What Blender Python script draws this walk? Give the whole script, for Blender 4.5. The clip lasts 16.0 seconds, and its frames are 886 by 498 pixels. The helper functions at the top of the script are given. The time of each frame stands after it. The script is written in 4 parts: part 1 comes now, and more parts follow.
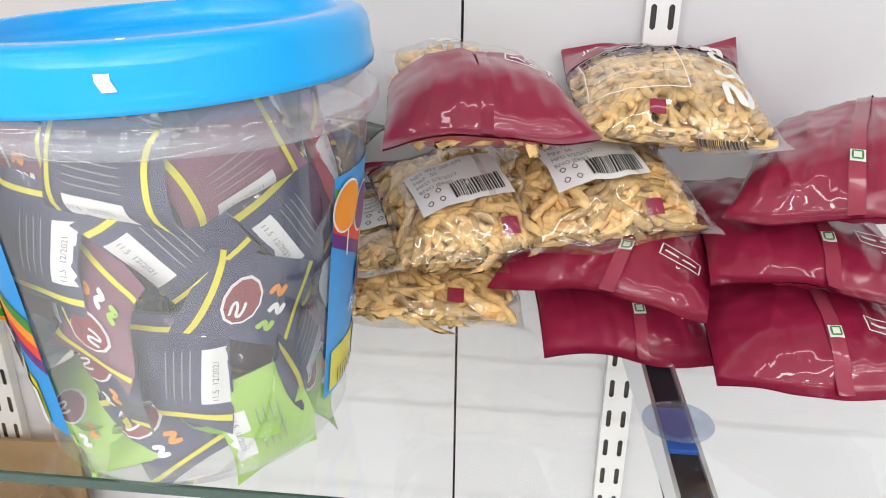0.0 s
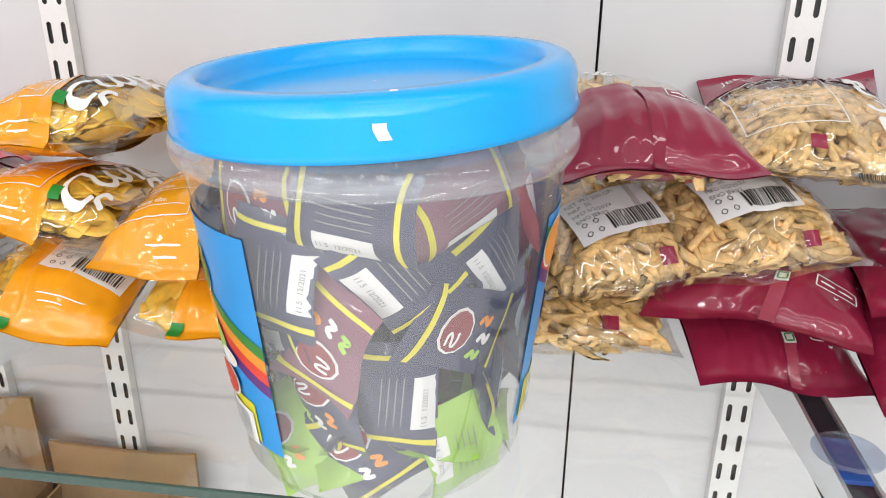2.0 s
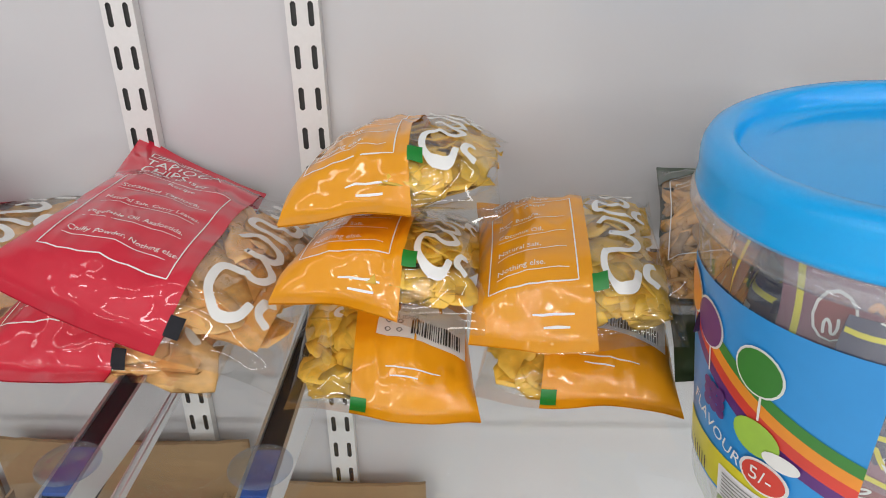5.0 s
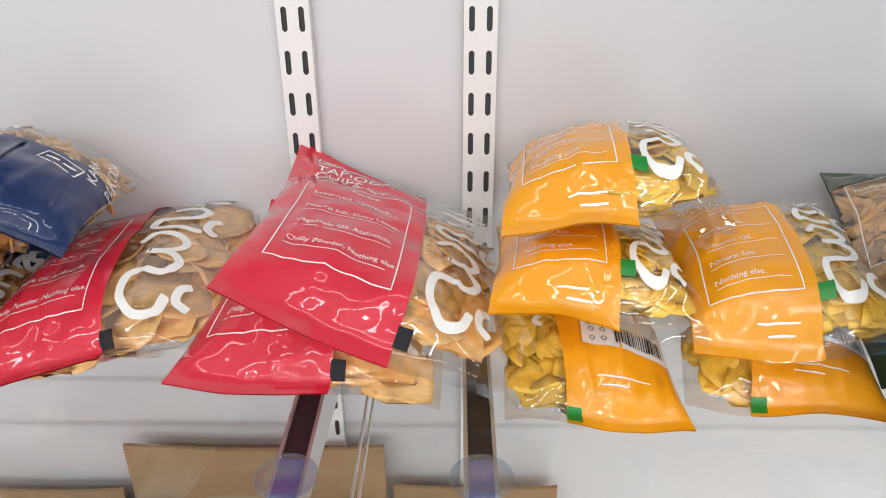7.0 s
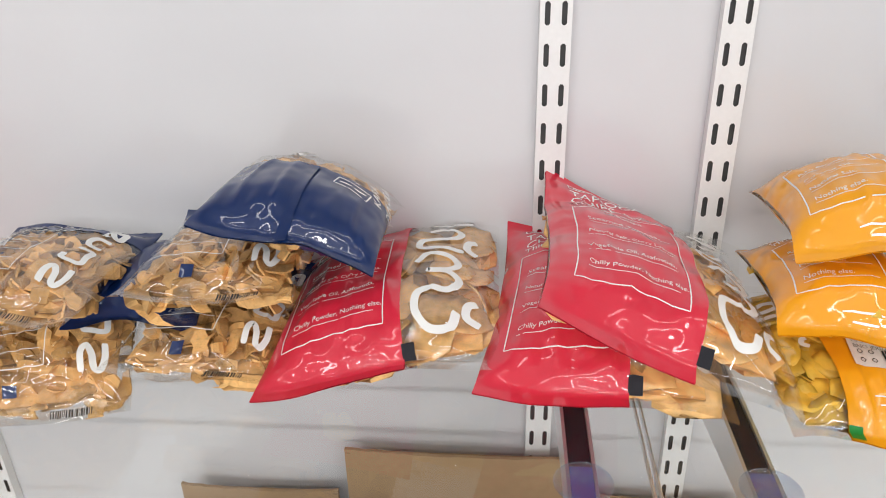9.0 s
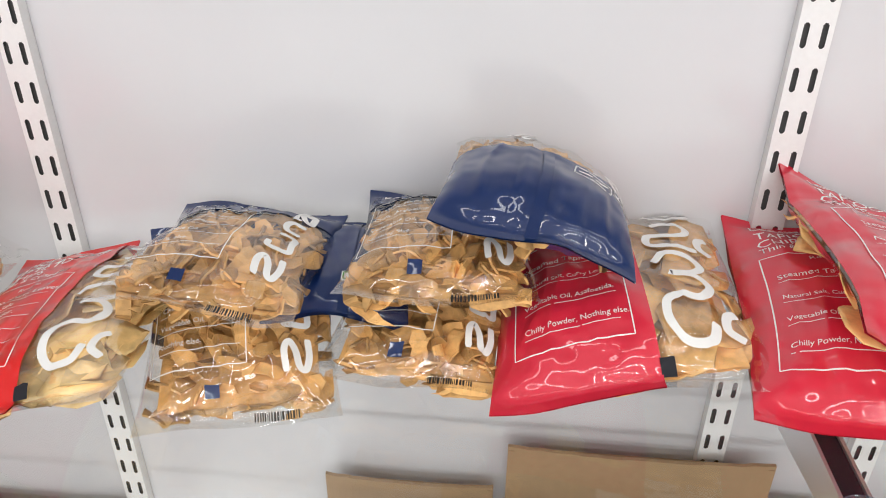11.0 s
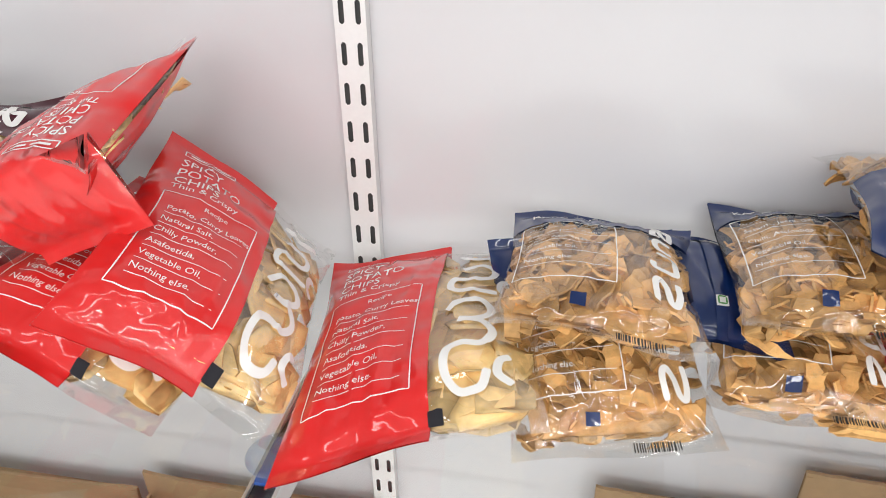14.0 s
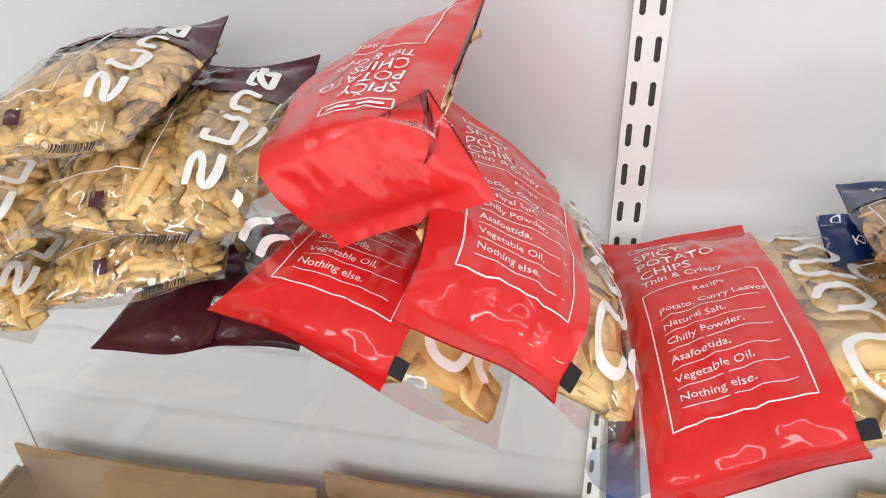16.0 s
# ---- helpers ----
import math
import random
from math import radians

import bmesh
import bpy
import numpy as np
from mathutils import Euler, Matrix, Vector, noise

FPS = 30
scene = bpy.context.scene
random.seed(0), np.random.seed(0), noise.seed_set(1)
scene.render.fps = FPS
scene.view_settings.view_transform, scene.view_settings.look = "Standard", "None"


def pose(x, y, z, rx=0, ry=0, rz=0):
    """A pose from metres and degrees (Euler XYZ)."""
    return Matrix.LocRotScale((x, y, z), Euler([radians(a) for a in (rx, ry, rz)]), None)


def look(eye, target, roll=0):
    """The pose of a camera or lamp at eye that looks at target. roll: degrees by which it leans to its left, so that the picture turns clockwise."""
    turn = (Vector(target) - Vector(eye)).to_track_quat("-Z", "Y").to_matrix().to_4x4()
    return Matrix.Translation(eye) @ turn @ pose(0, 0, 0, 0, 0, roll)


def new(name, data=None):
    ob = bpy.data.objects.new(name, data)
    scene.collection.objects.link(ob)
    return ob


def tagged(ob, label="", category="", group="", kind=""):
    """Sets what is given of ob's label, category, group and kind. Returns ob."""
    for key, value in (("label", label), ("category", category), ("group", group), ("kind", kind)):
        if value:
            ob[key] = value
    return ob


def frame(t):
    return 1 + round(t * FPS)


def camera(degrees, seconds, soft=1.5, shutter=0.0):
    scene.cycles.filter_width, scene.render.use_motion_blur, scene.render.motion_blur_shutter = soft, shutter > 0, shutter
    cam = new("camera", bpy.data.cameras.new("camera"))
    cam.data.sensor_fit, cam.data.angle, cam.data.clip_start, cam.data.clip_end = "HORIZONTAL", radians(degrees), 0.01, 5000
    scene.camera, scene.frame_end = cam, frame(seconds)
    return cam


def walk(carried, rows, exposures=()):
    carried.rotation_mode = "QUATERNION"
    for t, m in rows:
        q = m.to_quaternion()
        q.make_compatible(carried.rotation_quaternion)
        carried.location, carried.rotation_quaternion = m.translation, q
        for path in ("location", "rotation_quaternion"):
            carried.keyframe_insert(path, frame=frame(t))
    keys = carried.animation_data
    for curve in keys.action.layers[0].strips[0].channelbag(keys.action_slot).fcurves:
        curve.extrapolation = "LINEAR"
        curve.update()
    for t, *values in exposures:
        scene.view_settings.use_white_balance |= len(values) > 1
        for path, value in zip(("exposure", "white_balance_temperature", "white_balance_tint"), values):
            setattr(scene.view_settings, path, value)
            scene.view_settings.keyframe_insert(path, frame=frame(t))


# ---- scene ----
cam = camera(60.6, 16.0, soft=1.0)
PATH = [
    (0, (0.5, -0.593, 1.454), (0.314, 1.246, 0.689), 0.6),
    (0.5, (0.468, -0.606, 1.459), (0.241, 1.234, 0.709), 0.4),
    (1, (0.44, -0.613, 1.464), (0.193, 1.228, 0.723), 0.4),
    (1.5, (0.429, -0.617, 1.469), (0.176, 1.226, 0.735), 0.4),
    (2, (0.416, -0.613, 1.469), (0.162, 1.228, 0.731), 0.4),
    (2.5, (0.388, -0.611, 1.468), (0.132, 1.23, 0.73), 0.4),
    (3, (0.349, -0.611, 1.476), (0.098, 1.234, 0.747), -0.3),
    (3.5, (0.302, -0.609, 1.498), (0.151, 1.235, 0.738), -0.5),
    (4, (0.24, -0.591, 1.52), (0.14, 1.224, 0.686), -1.1),
    (4.5, (0.163, -0.577, 1.519), (0.099, 1.219, 0.641), -0.8),
    (4.7, (0.147, -0.575, 1.523), (0.071, 1.214, 0.632), -0.8),
    (6.8, (-0.008, -0.568, 1.538), (-0.032, 1.205, 0.613), -0.2),
    (7, (-0.019, -0.57, 1.537), (-0.049, 1.207, 0.619), -0.3),
    (7.5, (-0.065, -0.574, 1.546), (-0.126, 1.203, 0.629), -0.6),
    (8, (-0.099, -0.582, 1.547), (-0.175, 1.198, 0.637), -0.6),
    (8.5, (-0.142, -0.601, 1.558), (-0.263, 1.183, 0.662), -1.0),
    (9, (-0.175, -0.607, 1.563), (-0.336, 1.177, 0.673), -1.4),
    (9.5, (-0.205, -0.59, 1.566), (-0.424, 1.181, 0.662), -1.7),
    (9.7, (-0.22, -0.585, 1.566), (-0.444, 1.179, 0.65), -1.8),
    (11.8, (-0.414, -0.553, 1.557), (-0.552, 1.164, 0.54), 1.6),
    (12, (-0.427, -0.553, 1.555), (-0.57, 1.161, 0.535), 1.5),
    (12.5, (-0.464, -0.552, 1.555), (-0.616, 1.159, 0.53), 1.5),
    (13, (-0.502, -0.559, 1.553), (-0.668, 1.149, 0.526), 1.3),
    (13.5, (-0.534, -0.565, 1.563), (-0.759, 1.136, 0.536), 1.2),
    (14, (-0.562, -0.55, 1.576), (-0.888, 1.123, 0.53), -0.7),
    (14.5, (-0.607, -0.548, 1.561), (-0.957, 1.108, 0.495), -1.5),
    (15, (-0.668, -0.546, 1.552), (-1.034, 1.095, 0.469), -1.8),
    (15.5, (-0.713, -0.534, 1.544), (-1.073, 1.105, 0.456), -1.7),
    (16, (-0.768, -0.526, 1.537), (-1.137, 1.116, 0.457), -2.0),
]
EXPOSURES = [(0, -1.1), (3.0, -1.25), (4.0, -1.6), (4.7, -1.65), (7.0, -1.3), (9.5, -1.28), (12.0, -1.16), (16.0, -1.12)]
walk(cam, [(t, look(eye, target, roll)) for t, eye, target, roll in PATH], EXPOSURES)

# ---- light ----
world = bpy.data.worlds.new("world")
scene.world = world
world.use_nodes = True
world.node_tree.nodes["Background"].inputs[0].default_value = (0.9, 0.95, 1.0, 1)
world.node_tree.nodes["Background"].inputs[1].default_value = 0.25
scene.cycles.transparent_max_bounces = 48


def ceiling_lamp(x, y, sx, sy, watts, tint=(1.0, 0.99, 0.98)):
    data = bpy.data.lights.new("lamp", "AREA")
    data.shape, data.size, data.size_y, data.energy, data.color = "RECTANGLE", sx, sy, watts, tint
    ob = new("lamp", data)
    ob.matrix_world = pose(x, y, 2.66)
    return ob


for lx in (-2.1, -0.7, 0.7, 2.1):
    for ly, watts in ((-0.75, 4), (-1.35, 9), (-2.1, 18), (-3.2, 46), (-4.6, 80)):
        ceiling_lamp(lx, ly, 1.15, 0.06, watts)


# ---- materials ----
def tree(name):
    m = bpy.data.materials.new(name)
    m.use_nodes = True
    return m, m.node_tree.nodes, m.node_tree.links, m.node_tree.nodes["Principled BSDF"]


def mat(name, colour, rough=0.5, metal=0.0, spread=0.12, grain=60.0, bump=0.15, stains=6.0, island=0.0, coat=0.0, spec=0.5, relief=0.002):
    """A painted, printed or plain solid with variation at two scales and fine relief."""
    m, nodes, links, b = tree(name)
    co = nodes.new("ShaderNodeTexCoord")
    fine, coarse = nodes.new("ShaderNodeTexNoise"), nodes.new("ShaderNodeTexNoise")
    fine.inputs["Scale"].default_value, coarse.inputs["Scale"].default_value = grain, stains
    fine.inputs["Detail"].default_value = 6 if relief < 0.005 else 1.5
    add = nodes.new("ShaderNodeMath")
    add.operation = "ADD"
    links.new(co.outputs["Object"], fine.inputs["Vector"])
    links.new(co.outputs["Object"], coarse.inputs["Vector"])
    links.new(fine.outputs["Fac"], add.inputs[0])
    links.new(coarse.outputs["Fac"], add.inputs[1])
    last = add
    if island:
        geo, mul, add2 = nodes.new("ShaderNodeNewGeometry"), nodes.new("ShaderNodeMath"), nodes.new("ShaderNodeMath")
        mul.operation = "MULTIPLY_ADD"
        mul.inputs[1].default_value, mul.inputs[2].default_value = island, -island / 2
        links.new(geo.outputs["Random Per Island"], mul.inputs[0])
        links.new(mul.outputs[0], add2.inputs[0])
        links.new(add.outputs[0], add2.inputs[1])
        last = add2
    ramp = nodes.new("ShaderNodeMapRange")
    ramp.inputs["From Min"].default_value, ramp.inputs["From Max"].default_value = 0.5, 1.5
    ramp.inputs["To Min"].default_value, ramp.inputs["To Max"].default_value = 1 - spread, 1 + spread
    links.new(last.outputs[0], ramp.inputs["Value"])
    mix = nodes.new("ShaderNodeVectorMath")
    mix.operation = "SCALE"
    mix.inputs[0].default_value = colour
    links.new(ramp.outputs[0], mix.inputs["Scale"])
    links.new(mix.outputs[0], b.inputs["Base Color"])
    b.inputs["Roughness"].default_value, b.inputs["Metallic"].default_value = rough, metal
    b.inputs["Coat Weight"].default_value, b.inputs["Coat Roughness"].default_value = coat, 0.035
    b.inputs["Specular IOR Level"].default_value = spec
    if bump:
        bp = nodes.new("ShaderNodeBump")
        bp.inputs["Strength"].default_value, bp.inputs["Distance"].default_value = bump, relief
        links.new(add.outputs[0], bp.inputs["Height"])
        links.new(bp.outputs[0], b.inputs["Normal"])
    return m


def ink_mat(name, colour, spread=0.08):
    """Printed plastic film, creased by handling: sharp ridges over soft swells, under a clear gloss."""
    m, nodes, links, b = tree(name)
    co, ridge, swell, soft = (nodes.new(k) for k in ("ShaderNodeTexCoord", "ShaderNodeTexNoise", "ShaderNodeTexNoise", "ShaderNodeMapRange"))
    ridge.noise_type, ridge.normalize = "RIDGED_MULTIFRACTAL", True
    ridge.inputs["Scale"].default_value, ridge.inputs["Detail"].default_value, ridge.inputs["Distortion"].default_value = 13, 1.2, 0.5
    swell.inputs["Scale"].default_value, swell.inputs["Detail"].default_value = 20, 2
    soft.inputs["To Min"].default_value, soft.inputs["To Max"].default_value = 1 - spread, 1 + spread
    shade = nodes.new("ShaderNodeVectorMath")
    shade.operation = "SCALE"
    shade.inputs[0].default_value = colour
    for n in (ridge, swell):
        links.new(co.outputs["Object"], n.inputs["Vector"])
    links.new(swell.outputs["Fac"], soft.inputs["Value"])
    links.new(soft.outputs[0], shade.inputs["Scale"])
    links.new(shade.outputs[0], b.inputs["Base Color"])
    low, high = nodes.new("ShaderNodeBump"), nodes.new("ShaderNodeBump")
    low.inputs["Strength"].default_value, low.inputs["Distance"].default_value = 0.7, 0.014
    high.inputs["Strength"].default_value, high.inputs["Distance"].default_value = 0.8, 0.016
    links.new(swell.outputs["Fac"], low.inputs["Height"])
    links.new(ridge.outputs["Fac"], high.inputs["Height"])
    links.new(low.outputs[0], high.inputs["Normal"])
    links.new(high.outputs[0], b.inputs["Normal"])
    links.new(high.outputs[0], b.inputs["Coat Normal"])
    b.inputs["Roughness"].default_value, b.inputs["Specular IOR Level"].default_value = 0.4, 0.3
    b.inputs["Coat Weight"].default_value, b.inputs["Coat Roughness"].default_value = 1.0, 0.03
    return m


def film_mat(name, tint, gloss=0.95, rough=0.035, crinkle=0.5, milky=0.0, least=0.08, most=0.8):
    """Thin clear plastic film: lets light straight through and shines by its angle."""
    m, nodes, links, b = tree(name)
    out = nodes["Material Output"]
    clear, shine, mix, fres = (nodes.new(k) for k in ("ShaderNodeBsdfTransparent", "ShaderNodeBsdfGlossy", "ShaderNodeMixShader", "ShaderNodeLayerWeight"))
    clear.inputs[0].default_value = (*tint, 1)
    shine.inputs["Roughness"].default_value = rough
    shine.inputs["Color"].default_value = (gloss, gloss, gloss, 1)
    fres.inputs["Blend"].default_value = 0.12
    span = nodes.new("ShaderNodeMapRange")
    span.inputs["To Min"].default_value, span.inputs["To Max"].default_value = least, most
    co, n1, bp = nodes.new("ShaderNodeTexCoord"), nodes.new("ShaderNodeTexNoise"), nodes.new("ShaderNodeBump")
    n1.noise_type = "RIDGED_MULTIFRACTAL"
    n1.inputs["Scale"].default_value, n1.inputs["Detail"].default_value, n1.inputs["Distortion"].default_value = 17, 1.5, 0.8
    bp.inputs["Strength"].default_value, bp.inputs["Distance"].default_value = crinkle, 0.02
    links.new(co.outputs["Object"], n1.inputs["Vector"])
    links.new(n1.outputs["Fac"], bp.inputs["Height"])
    links.new(bp.outputs[0], shine.inputs["Normal"])
    links.new(bp.outputs[0], fres.inputs["Normal"])
    links.new(fres.outputs["Facing"], span.inputs["Value"])
    links.new(span.outputs[0], mix.inputs[0])
    links.new(clear.outputs[0], mix.inputs[1])
    links.new(shine.outputs[0], mix.inputs[2])
    last = mix
    if milky:
        haze, blend = nodes.new("ShaderNodeBsdfDiffuse"), nodes.new("ShaderNodeMixShader")
        haze.inputs[0].default_value = (0.85, 0.88, 0.92, 1)
        blend.inputs[0].default_value = milky
        links.new(mix.outputs[0], blend.inputs[1])
        links.new(haze.outputs[0], blend.inputs[2])
        last = blend
    nodes.remove(b)
    links.new(last.outputs[0], out.inputs[0])
    return m


WHITE_PANEL = mat("white_laminate", (0.65, 0.65, 0.675), 0.2, spread=0.03, grain=9, bump=0.05, stains=2.5, coat=0.5)
STEEL_WHITE = mat("white_powder_coat", (0.80, 0.80, 0.80), 0.35, spread=0.04, grain=300, bump=0.05)
# near-black tone for the shade seen inside the upright slots
SLOT_SHADE = mat("slot_shade_grey", (0.06, 0.06, 0.06), 0.6, bump=0)
CHROME = mat("zinc_plate", (0.86, 0.88, 0.90), 0.38, 0.85, spread=0.05, bump=0.02)
BLUE_RUBBER = mat("blue_rubber", (0.03, 0.11, 0.42), 0.3, spread=0.3, grain=150)
BLACK = mat("black_steel", (0.02, 0.02, 0.025), 0.6, spread=0.2, spec=0.15)
CARD = mat("cardboard", (0.33, 0.22, 0.12), 0.8, spread=0.12, grain=120, bump=0.3, stains=9)
CARD_EDGE = mat("cardboard_edge", (0.24, 0.155, 0.08), 0.85, spread=0.2, grain=300)
# tones of unseen surfaces: pale floor bounces light, grey paint limits reflections
FLOOR_TILE = mat("floor_tile", (0.72, 0.71, 0.69), 0.3, spread=0.06)
PLASTER = mat("grey_paint", (0.42, 0.42, 0.42), 0.7, spread=0.03)
SEAM = mat("seam_gap", (0.05, 0.05, 0.05), 0.8, bump=0)
INK = mat("white_ink", (0.85, 0.85, 0.83), 0.3, spread=0.03, bump=0)
PAPER = mat("label_paper", (0.80, 0.80, 0.80), 0.55, spread=0.03, bump=0.02)
PRINT_BLACK = mat("black_print", (0.03, 0.03, 0.03), 0.5, bump=0)
PRINT_GREY = mat("grey_print", (0.25, 0.25, 0.25), 0.5, bump=0)
RED = ink_mat("red_printed_film", (0.70, 0.016, 0.016))
PINK = ink_mat("crimson_printed_film", (0.66, 0.022, 0.05))
YELLOW = ink_mat("orange_printed_film", (0.87, 0.36, 0.008))
MAROON = ink_mat("maroon_printed_film", (0.26, 0.012, 0.045))
DARK_MAROON = ink_mat("dark_maroon_printed_film", (0.06, 0.006, 0.016))
BLUE = ink_mat("navy_printed_film", (0.003, 0.019, 0.095))
GREEN_FILM = ink_mat("dark_green_printed_film", (0.035, 0.065, 0.03))
GREEN_MARK = mat("green_print", (0.01, 0.22, 0.03), 0.35, bump=0)
SEAM_FILM = mat("seam_film", (0.30, 0.045, 0.075), 0.15, spread=0.2, coat=0.5)
POTATO = mat("fried_potato", (0.88, 0.62, 0.27), 0.4, spread=0.42, grain=130, bump=0.4, stains=40, island=0.7)
TAPIOCA = mat("fried_tapioca", (0.86, 0.51, 0.19), 0.4, spread=0.44, grain=130, bump=0.4, stains=40, island=0.7)
BANANA = mat("fried_banana", (0.80, 0.50, 0.06), 0.5, spread=0.39, grain=130, bump=0.35, stains=40, island=0.6)
PAKODA = mat("fried_ribbon", (0.60, 0.34, 0.12), 0.65, spread=0.46, grain=170, bump=0.6, stains=50, island=0.8)
MURUKKU = mat("fried_murukku", (0.74, 0.50, 0.22), 0.65, spread=0.44, grain=200, bump=0.6, stains=50, island=0.7)
STICKS = mat("fried_sticks", (0.66, 0.43, 0.17), 0.65, spread=0.48, grain=200, bump=0.6, stains=50, island=0.8)
FILM = film_mat("clear_film", (0.97, 0.97, 0.96), crinkle=0.7)
JAR_PLASTIC = film_mat("clear_jar_plastic", (0.985, 0.988, 0.99), rough=0.05, crinkle=0.03, milky=0.06)
FLANGE_PLASTIC = film_mat("frosted_jar_rim", (0.95, 0.96, 0.98), rough=0.08, crinkle=0.02, milky=0.10)
GLASS = film_mat("shelf_glass", (0.96, 0.98, 0.97), rough=0.0, crinkle=0.0, least=0.04, most=0.3)
CUP = film_mat("blue_clear_rubber", (0.82, 0.89, 0.98), rough=0.05, crinkle=0.02, milky=0.04)
GLASS_EDGE = mat("green_glass_edge", (0.05, 0.09, 0.075), 0.15, spread=0.15, grain=200, bump=0.3)
LID = mat("blue_plastic", (0.012, 0.42, 0.95), 0.16, spread=0.03, grain=60, bump=0)
NAVY_WRAP = ink_mat("navy_wrapper", (0.032, 0.037, 0.10), 0.2)
LIME_WRAP = ink_mat("lime_wrapper", (0.36, 0.60, 0.10), 0.2)
ROSE_WRAP = ink_mat("rose_wrapper", (0.62, 0.16, 0.18), 0.2)
PLUM_WRAP = ink_mat("plum_wrapper", (0.24, 0.09, 0.14), 0.2)
STRIPE_YELLOW = mat("yellow_print", (0.75, 0.68, 0.04), 0.35, bump=0)
BADGE_RED = mat("badge_red", (0.26, 0.035, 0.045), 0.35, bump=0)
LABEL_BLUE = mat("label_blue", (0.03, 0.30, 0.72), 0.35, spread=0.05, bump=0)
LABEL_ORANGE = mat("label_orange", (0.85, 0.30, 0.03), 0.35, bump=0)
LABEL_RED = mat("label_red", (0.70, 0.06, 0.04), 0.35, bump=0)
LABEL_PURPLE = mat("label_purple", (0.12, 0.03, 0.20), 0.35, bump=0)
LABEL_GREEN = mat("label_green", (0.05, 0.24, 0.04), 0.35, bump=0)
LABEL_APPLE = mat("label_apple_green", (0.38, 0.62, 0.08), 0.35, bump=0)


# ---- mesh helpers ----
def mesh_from(name, verts, faces, material, smooth=True):
    me = bpy.data.meshes.new(name)
    me.from_pydata([tuple(v) for v in verts], [], faces)
    if smooth:
        me.polygons.foreach_set("use_smooth", [True] * len(me.polygons))
    me.materials.append(material)
    me.update()
    return me


def part(name, verts, faces, material, parent, label="", smooth=True, kind=""):
    ob = new(name, mesh_from(name, verts, faces, material, smooth))
    ob.parent = parent
    if label:
        ob["label"] = label
    if kind:
        ob["kind"] = kind
    return ob


def box_data(x0, x1, y0, y1, z0, z1, bevel=0.0):
    bm = bmesh.new()
    bmesh.ops.create_cube(bm, size=1, matrix=Matrix.Translation(((x0 + x1) / 2, (y0 + y1) / 2, (z0 + z1) / 2)) @ Matrix.Diagonal((x1 - x0, y1 - y0, z1 - z0, 1)))
    if bevel:
        bmesh.ops.bevel(bm, geom=bm.edges[:], offset=bevel, segments=2, affect="EDGES", profile=0.6)
    bm.verts.index_update()
    data = [v.co.copy() for v in bm.verts], [[v.index for v in f.verts] for f in bm.faces]
    bm.free()
    return data


def box(name, dims, material, parent=None, bevel=0.0, label=""):
    v, f = box_data(*dims, bevel=bevel)
    return part(name, v, f, material, parent, label, smooth=False)


def lathe(profile, steps=64, closed=False):
    """Verts and faces of a turned shape from (radius, height) pairs."""
    verts, faces = [], []
    for r, z in profile:
        for i in range(steps):
            a = 2 * math.pi * i / steps
            verts.append((r * math.cos(a), r * math.sin(a), z))
    n = len(profile)
    for j in range(n if closed else n - 1):
        for i in range(steps):
            k, j2 = (i + 1) % steps, (j + 1) % n
            faces.append((j * steps + i, j * steps + k, j2 * steps + k, j2 * steps + i))
    return verts, faces


GLYPHS = {}


def lettering(body, size):
    """Flat verts and faces of a line of text in the built-in font, from its left end."""
    key = (body, size)
    if key not in GLYPHS:
        cu = bpy.data.curves.new("lettering", "FONT")
        cu.body, cu.size, cu.resolution_u = body, size, 2
        ob = new("lettering", cu)
        bpy.context.view_layer.update()
        me = ob.evaluated_get(bpy.context.evaluated_depsgraph_get()).to_mesh()
        GLYPHS[key] = [v.co.copy() for v in me.vertices], [tuple(p.vertices) for p in me.polygons]
        bpy.data.objects.remove(ob)
        bpy.data.curves.remove(cu)
    return GLYPHS[key]


def smooth_path(points, n=7):
    out = []
    p = [Vector(q) for q in points]
    p = [p[0] * 2 - p[1]] + p + [p[-1] * 2 - p[-2]]
    for i in range(1, len(p) - 2):
        for k in range(n):
            t = k / n
            out.append(0.5 * (2 * p[i] + (p[i + 1] - p[i - 1]) * t + (2 * p[i - 1] - 5 * p[i] + 4 * p[i + 1] - p[i + 2]) * t * t
                              + (3 * p[i] - p[i - 1] - 3 * p[i + 1] + p[i + 2]) * t ** 3))
    out.append(p[-2])
    return out


def ribbon(path, width):
    """Flat verts and faces of a stroke with round ends."""
    verts, faces = [], []
    for i, q in enumerate(path):
        d = (path[min(i + 1, len(path) - 1)] - path[max(i - 1, 0)]).normalized()
        e = min(i, len(path) - 1 - i)
        w = width / 2 * (0.75 if e == 0 else 1)
        s = Vector((-d.y, d.x)) * w
        verts += [q + s, q - s]
    faces = [(2 * i, 2 * i + 1, 2 * i + 3, 2 * i + 2) for i in range(len(path) - 1)]
    return verts, faces


def join(chunks):
    verts, faces = [], []
    for v, f in chunks:
        k = len(verts)
        verts += list(v)
        faces += [tuple(i + k for i in face) for face in f]
    return verts, faces


def strokes_of(*corners, width=0.0009):
    """Straight thin lines, each from one flat point to another, cut short enough to follow a curved face."""
    out = []
    for a, b in corners:
        a, b = Vector(a), Vector(b)
        n = max(2, int((b - a).length / 0.006))
        out.append(ribbon([a.lerp(b, i / n) for i in range(n + 1)], width))
    return join(out)


def frame_strokes(x0, x1, y0, y1, width=0.0009):
    return strokes_of(((x0, y0), (x1, y0)), ((x1, y0), (x1, y1)), ((x1, y1), (x0, y1)), ((x0, y1), (x0, y0)), width=width)


